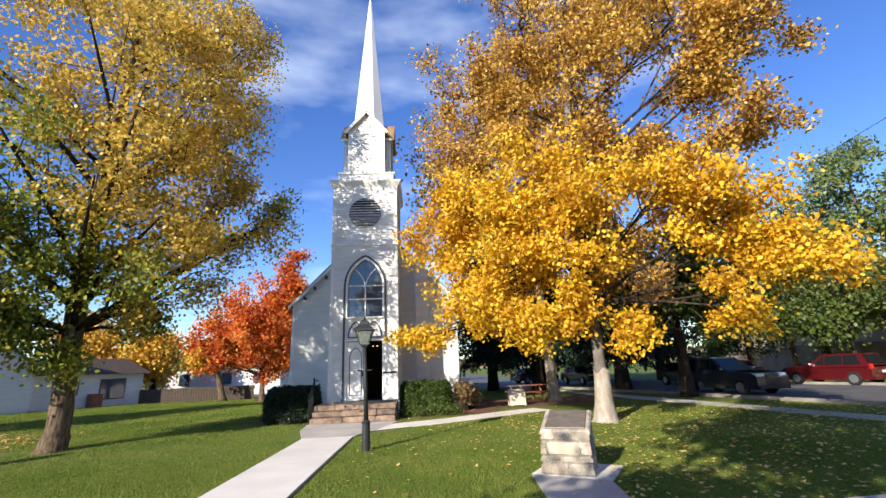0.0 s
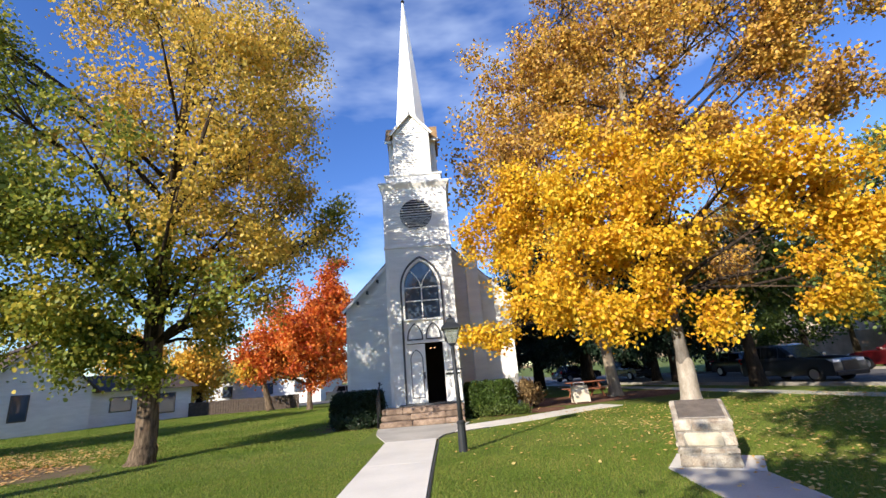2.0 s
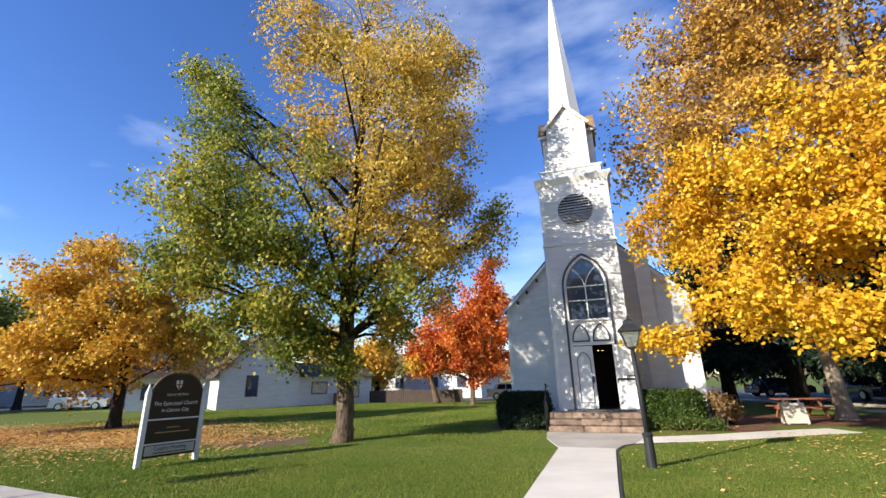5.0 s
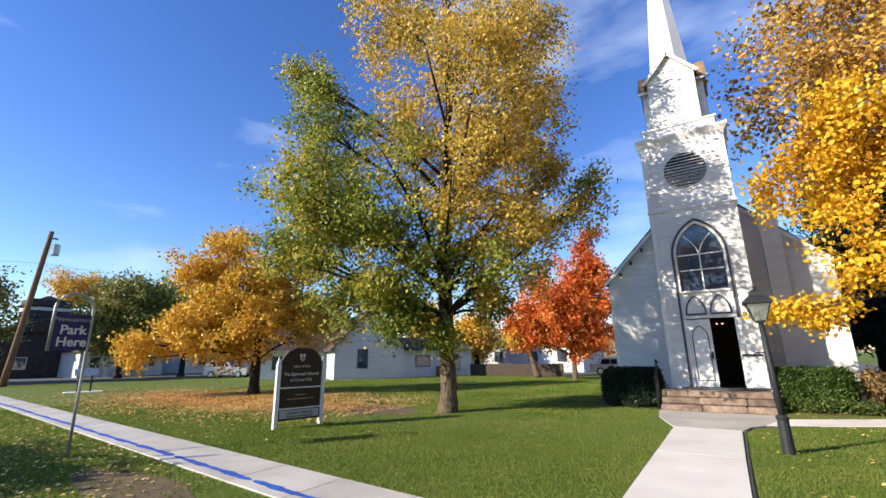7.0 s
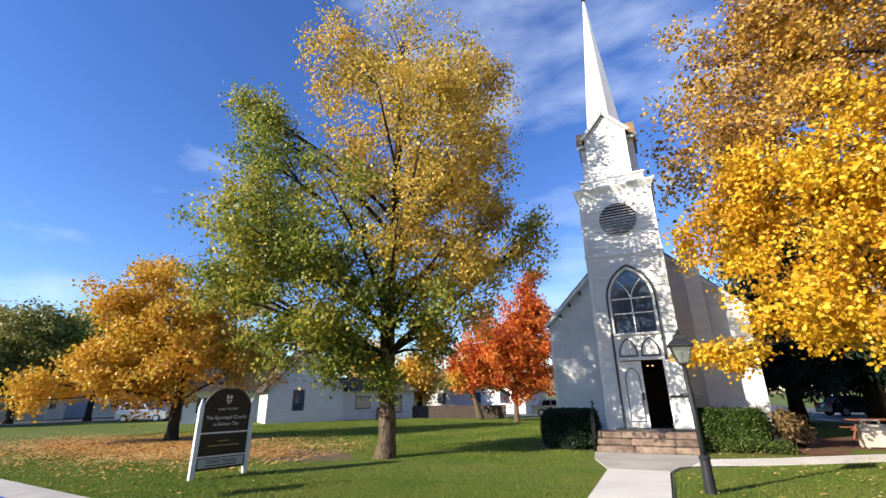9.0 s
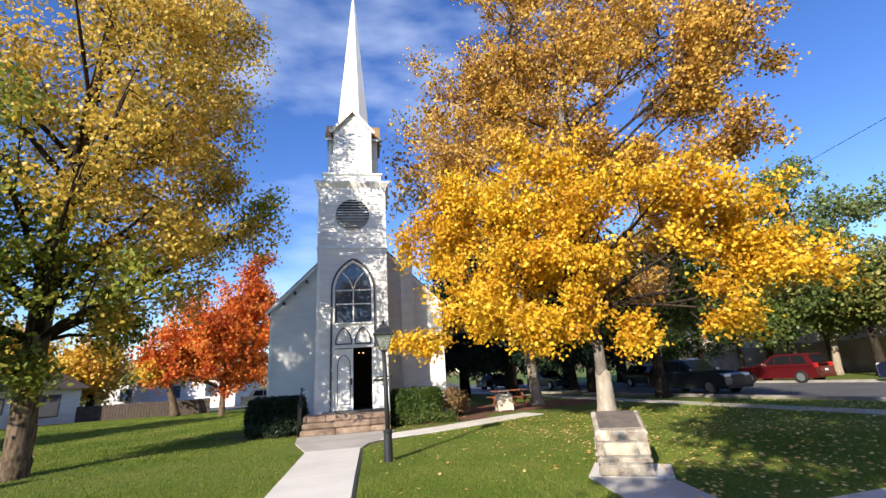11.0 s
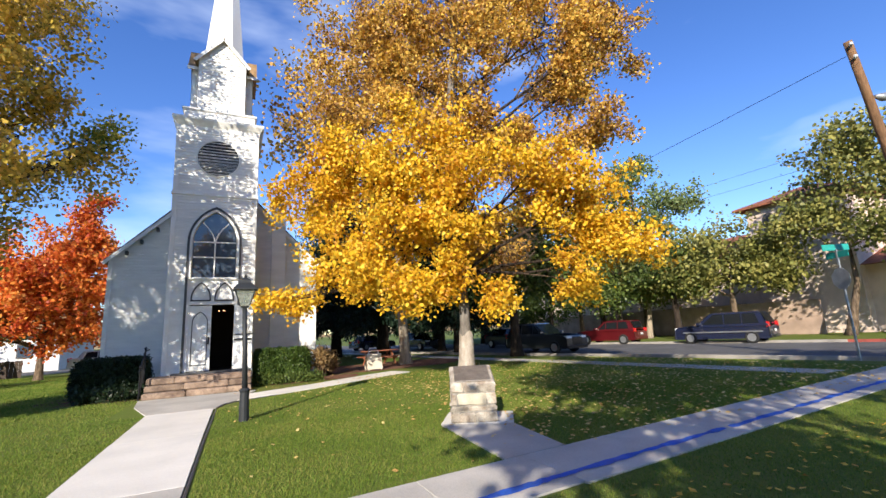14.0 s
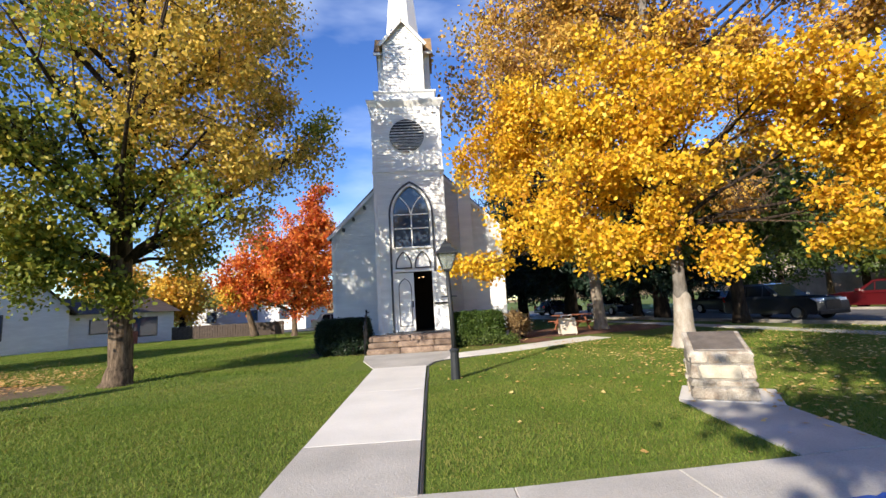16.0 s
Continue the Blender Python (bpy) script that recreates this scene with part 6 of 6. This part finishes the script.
part("wall", Mesh().prism([(HX0, 0), (HX1, 0), (HX1, 2.8), (hm, 5.9), (HX0, 2.8)], HY0 + 0.01, HY1), HOUSE_WHITE, hs)
gable_roof((hm, HY0 - 0.35, HY1), hs, 3.0, 2.85, 5.98, 0.12, SHINGLE_DARK, "y", "roof", 0.4)
part("wing_wall", Mesh().box(HX1 - 0.02, -18.0, HY0 + 0.6, HY1 - 2, 0, 2.35), HOUSE_WHITE, hs)
part("wing_roof", Mesh().prism([(HY0 + 0.2, 2.35), (HY0 + 4.8, 3.7), (HY1 - 1.6, 2.35)], HX1 - 0.3, -17.6, "x"), SHINGLE_DARK, hs)
part("porch_wall", Mesh().box(-36.5, HX0 + 0.02, HY0 + 5.6, HY1, 0, 2.7), HOUSE_WHITE, hs)
part("porch_roof", Mesh().prism([(HY0 + 4.6, 2.5), (HY0 + 8.0, 4.6), (HY1 + 0.3, 2.6)], -37, hm - 1.4, "x"), SHINGLE_DARK, hs)
part("chimney", Mesh().box(-30.4, -29.7, HY0 + 5, HY0 + 5.7, 4.2, 6.4, 0.03), BRICK_RED, hs)
for x0, x1, y, z0, z1 in ((-29.0, -28.1, HY0, 0.9, 2.5), (-23.6, -22.2, HY0 + 0.6, 0.9, 1.95), (-20.9, -19.2, HY0 + 0.6, 0.5, 2.0), (-33.5, -32.5, HY0 + 5.6, 0.6, 2.2), (-35.6, -34.6, HY0 + 5.6, 0.8, 2.0)):
    wd = part("window", Mesh().box(x0, x1, y - 0.05, y + 0.02, z0, z1, 0.01), TRIM_DARK, hs, "dark framed window")
    part("pane", Mesh().box(x0 + 0.08, x1 - 0.08, y - 0.06, y - 0.045, z0 + 0.08, z1 - 0.08), GLASS, wd)
part("vent", Mesh().box(hm - 0.15, hm + 0.15, HY0 - 0.04, HY0, 4.9, 5.3), GALV, hs)
part("brick_porch", Mesh().box(-21.6, -20.9, HY0 - 0.3, HY0 + 0.6, 0, 0.95, 0.02), BRICK_RED, hs)
# far white house, fence
h2 = thing("house", "small white house with a tan shingled roof beyond a fence", "house")
part("wall", Mesh().box(-27.0, -15.5, 46.5, 56, 0, 2.9), HOUSE_WHITE, h2)
part("roof", Mesh().prism([(46.0, 2.8), (51.5, 5.2), (57, 2.8)], -27.6, -15.0, "x"), SHINGLE_BROWN, h2)
for x in (-25.6, -21.4, -18.2):
    wd = part("window", Mesh().box(x, x + 1.0, 46.42, 46.52, 1.1, 2.2), TRIM_DARK, h2)
    part("pane", Mesh().box(x + 0.1, x + 0.9, 46.40, 46.43, 1.2, 2.1), GLASS, wd)
fence = thing("fence", "low dark weathered board fence across the back lawn", "fence")
x = -27.5
while x < -14.6:
    part("board", Mesh().box(x, x + 0.19, 37.0, 37.03, -0.02, 1.05 + rng.uniform(-0.03, 0.03), 0.006), WOOD_FENCE, fence)
    x += 0.205
for z in (0.3, 0.8):
    part("rail", Mesh().box(-27.5, -14.6, 37.04, 37.1, z, z + 0.09), WOOD_FENCE, fence)
# houses across the west street
for label, at, turn, wid, dep, hh, mat, rf in (("dark brown house with a small square turret", (-78, 21.5, 0), 0, 12, 14, 5.4, SIDING_DARK, SHINGLE_DARK),
                                               ("pale house with a steep porch gable", (-70, 25, 0), 0, 8, 9, 3.0, HOUSE_WHITE, SHINGLE_DARK),
                                               ("low grey house among trees", (-72, 40, 0), 0, 10, 14, 3.2, HOUSE_WHITE, SHINGLE_DARK)):
    t = thing("house", label, "house", at, turn)
    part("wall", Mesh().box(-wid / 2, wid / 2, -dep / 2, dep / 2, 0, hh), mat, t)
    part("roof", Mesh().prism([(-dep / 2 - 0.4, hh - 0.1), (0, hh + 2.6), (dep / 2 + 0.4, hh - 0.1)], -wid / 2 - 0.4, wid / 2 + 0.4, "x"), rf, t)
    for k in range(3):
        y = -dep / 2 + dep * (k + 0.5) / 3
        wd = part("window", Mesh().box(wid / 2, wid / 2 + 0.06, y - 0.6, y + 0.6, 1.0, 2.4), SIGN_WHITE, t)
        part("pane", Mesh().box(wid / 2 + 0.05, wid / 2 + 0.08, y - 0.5, y + 0.5, 1.1, 2.3), GLASS, wd)
    if wid == 12:
        part("turret", Mesh().box(1.0, 5.0, -4.5, -0.5, 5, 9.4), SIDING_DARK, t)
        part("turret_trim", Mesh().box(0.9, 5.1, -4.6, -0.4, 8.0, 8.4), SIGN_WHITE, t)
        part("turret_roof", Mesh().rings([[(0.5, -5, 8.6), (5.5, -5, 8.6), (5.5, 0, 8.6), (0.5, 0, 8.6)], [(2.7, -2.7, 10), (3.3, -2.7, 10), (3.3, -2.3, 10), (2.7, -2.3, 10)]]), SHINGLE_DARK, t)
    if wid == 8:
        part("porch_gable", Mesh().prism([(-2.5, 3.0), (0, 5.4), (2.5, 3.0)], 3.6, 5.4, "x"), SIGN_WHITE, t)
        for y in (-2.2, 2.2):
            part("porch_column", Mesh().box(5.0, 5.25, y - 0.12, y + 0.12, 0, 3.0), SIGN_WHITE, t)

# ---- stucco building across the street ----
sb2 = thing("building", "pinkish stucco building with red clay tile roofs", "building")
part("main_wall", Mesh().box(36.0, 48.0, 20.5, 52.0, 0, 6.6), STUCCO, sb2)
part("main_roof", Mesh().prism([(35.3, 6.5), (42, 9.2), (48.7, 6.5)], 19.8, 52.6), TILE_RED, sb2)
part("tower_wall", Mesh().box(35.6, 43.0, 14.2, 20.6, 0, 10.1), STUCCO, sb2)
part("tower_roof", Mesh().rings([[(34.9, 13.5, 10.0), (43.7, 13.5, 10.0), (43.7, 21.3, 10.0), (34.9, 21.3, 10.0)], [(34.9, 13.5, 10.15), (43.7, 13.5, 10.15), (43.7, 21.3, 10.15), (34.9, 21.3, 10.15)], [(38.5, 17, 11.5), (40.2, 17, 11.5), (40.2, 17.8, 11.5), (38.5, 17.8, 11.5)]]), TILE_RED, sb2)
part("low_wall", Mesh().box(36.4, 48.0, -20.0, 14.3, 0, 4.6), STUCCO, sb2)
part("low_roof", Mesh().prism([(35.7, 4.5), (42, 6.6), (48.7, 4.5)], -20.6, 14.2), TILE_RED, sb2)
for y in (15.4, 17.4, 19.0):
    o = pointed(y, 0.45, 8.9, 9.5, 6, 7.7)
    wd = part("window", Mesh().prism(o, 35.52, 35.62, "x"), TRIM_DARK, sb2, "arched dark opening")
for y in [22 + 3.1 * i for i in range(9)]:
    for z in (1.0, 4.1):
        wd = part("window", Mesh().box(35.9, 36.02, y, y + 1.3, z, z + 1.5), TRIM_DARK, sb2)
        part("pane", Mesh().box(35.88, 35.91, y + 0.1, y + 1.2, z + 0.1, z + 1.4), GLASS, wd)
for y in [-12 + 3.4 * i for i in range(8)]:
    wd = part("window", Mesh().box(36.3, 36.42, y, y + 1.2, 1.1, 3.0), TRIM_DARK, sb2)
    part("pane", Mesh().box(36.28, 36.31, y + 0.1, y + 1.1, 1.2, 2.9), GLASS, wd)
fw = Mesh().box(33.6, 33.85, 16, 56, 0, 2.4, 0.02)
tagged(part("garden_wall", fw, STUCCO_DIM), "stucco garden wall coloured brown for the street trees' shade", "wall", kind="structure")

# far hills
m = Mesh()
for k, (d, hgt, sd) in enumerate(((900, 60, 1), )):
    pts = []
    for i in range(73):
        a = 2 * math.pi * i / 72
        z = hgt * (0.55 + 0.25 * math.sin(3 * a + sd) + 0.2 * math.sin(7 * a + 2 * sd) + 0.1 * math.sin(17 * a))
        pts.append((d * math.cos(a), d * math.sin(a), max(5, z)))
    v = [(x, y, -1) for x, y, _ in pts] + pts
    m.add(v, [(i, i + 1, i + 74, i + 73) for i in range(72)])
structure("backdrop", m, HILL, "dry tan hills on the horizon", "hills")

# ---- fallen leaves and grass ----
rn = np.random.default_rng(99)
def scatter(name, pts, size, mat, label, flat=0.3):
    n = len(pts)
    c = np.c_[np.asarray(pts), np.full(n, 0.03)]
    a = rn.uniform(0, 6.28, n)
    d = np.c_[np.cos(a), np.sin(a), rn.normal(0, flat, n)]
    k = np.c_[-np.sin(a), np.cos(a), rn.normal(0, flat, n)]
    s = size * rn.uniform(0.6, 1.3, (n, 1))
    v = np.stack([c - s * d * 0.5, c + s * k * 0.4, c + s * d * 0.5, c - s * k * 0.4], 1)
    v[:, :, 2] = np.maximum(v[:, :, 2], 0.028)
    me = bpy.data.meshes.new(name)
    me.from_pydata(v.reshape(-1, 3).tolist(), [], np.arange(4 * n).reshape(n, 4).tolist())
    return tagged(part(name, me, mat), label, "leaves", kind="stuff")


p = np.r_[np.c_[rn.uniform(1.5, 13.5, 3600), rn.uniform(4.8, 16.5, 3600)], np.c_[rn.normal(3, 4, 900), rn.normal(11.5, 3.5, 900)]]
p = p[(p[:, 1] > 4.9) & (p[:, 1] < 19) & (p[:, 0] > -2.5) & (p[:, 0] < 14)]
scatter("fallen_leaves", p, 0.078, LEAF_FALLEN, "scattered gold leaves lying on the lawn")
p = np.c_[rn.uniform(-2.5, 12, 380), rn.uniform(2.2, 3.5, 380)]
scatter("fallen_leaves", p, 0.07, LEAF_ORANGE, "scattered leaves on the verge before the walk")
p = np.r_[np.c_[rn.uniform(-32, -9, 3000), rn.uniform(1.0, 5.0, 3000)], np.c_[rn.normal(-19, 4, 1500), rn.normal(8.5, 1.8, 1500)]]
wy_ = 4.62 + 0.094 * (-2.8 - p[:, 0])
p = p[(p[:, 1] < wy_ - 1.15) | (p[:, 1] > wy_ + 0.05)]
scatter("fallen_leaves", p[p[:, 0] < -9.5], 0.07, LEAF_FALLEN, "dry leaves scattered thinly over the lawn and verge")
p = np.c_[rn.normal(-22.0, 4.6, 30000), rn.normal(12.6, 2.2, 30000)]
p = p[(p[:, 1] > 6.6) & (p[:, 0] < -12.6)]
scatter("fallen_leaves", p, 0.10, LEAF_AMBER, "thick carpet of amber leaves below the tree")


def grass_patch(x0, x1, y0, y1, count, hgt, wid):
    x, y = rn.uniform(x0, x1, count), rn.uniform(y0, y1, count)
    wy = np.where(x < -2.8, 4.62 + 0.094 * (-2.8 - x), 4.62 + 0.082 * (x + 2.8))
    keep = ~((y < wy + 0.02) & (y > wy - 1.14))
    keep &= ~((x > -4.22) & (x < -2.76) & (y > 4.5) & (y < 12.5))
    keep &= ~((y > 12.4) & (x > -4.95) & (x < -2.2))
    u, q = 0.836 * (x - 1.59) - 0.549 * (y - 7.265), 0.549 * (x - 1.59) + 0.836 * (y - 7.265)
    keep &= ~((y < 7.2) & (y > 4.6) & (x > 0.59 + 0.085 * (y - 4.9)) & (x < 1.60 + 0.14 * (y - 4.95)) & (q < 0))
    keep &= ~((abs(u) < 0.62) & (abs(q) < 0.52))
    keep &= ~((((x + 10.3) / 1.5) ** 2 + ((y - 3.3) / 0.45) ** 2 < 1.0) & (rn.uniform(0, 1, count) < 0.8))
    keep &= ~((((x + 14.6) / 2.9) ** 2 + ((y - 12.0) / 1.5) ** 2 < 1.0) & (rn.uniform(0, 1, count) < 0.9))
    keep &= ~((x > -2.8) & (y > 13.0 + 0.6 * (x + 2.4)))
    x, y = x[keep], y[keep]
    n = len(x)
    a = rn.uniform(0, 6.28, n)
    hh = hgt * rn.uniform(0.5, 1.2, n)
    lx, ly = rn.normal(0, 0.45, n) * hh, rn.normal(0, 0.45, n) * hh
    dx, dy = wid * np.cos(a), wid * np.sin(a)
    v = np.stack([np.c_[x - dx, y - dy, np.zeros(n)], np.c_[x + dx, y + dy, np.zeros(n)], np.c_[x + lx, y + ly, hh]], 1)
    me = bpy.data.meshes.new("grass")
    me.vertices.add(3 * n)
    me.vertices.foreach_set("co", v.reshape(-1))
    me.loops.add(3 * n)
    me.loops.foreach_set("vertex_index", np.arange(3 * n, dtype=np.int32))
    me.polygons.add(n)
    me.polygons.foreach_set("loop_start", np.arange(0, 3 * n, 3, dtype=np.int32))
    me.update(calc_edges=True)
    return tagged(part("grass", me, BLADE), "short mown grass blades", "grass", kind="stuff")


grass_patch(-9, 9, 2.0, 9.5, 260000, 0.030, 0.004)
grass_patch(-16, 14, 5.0, 17.0, 230000, 0.042, 0.007)
grass_patch(-26, -9, 1.5, 9.0, 90000, 0.05, 0.010)
grass_patch(-30, -7, 13.0, 36.0, 170000, 0.06, 0.014)
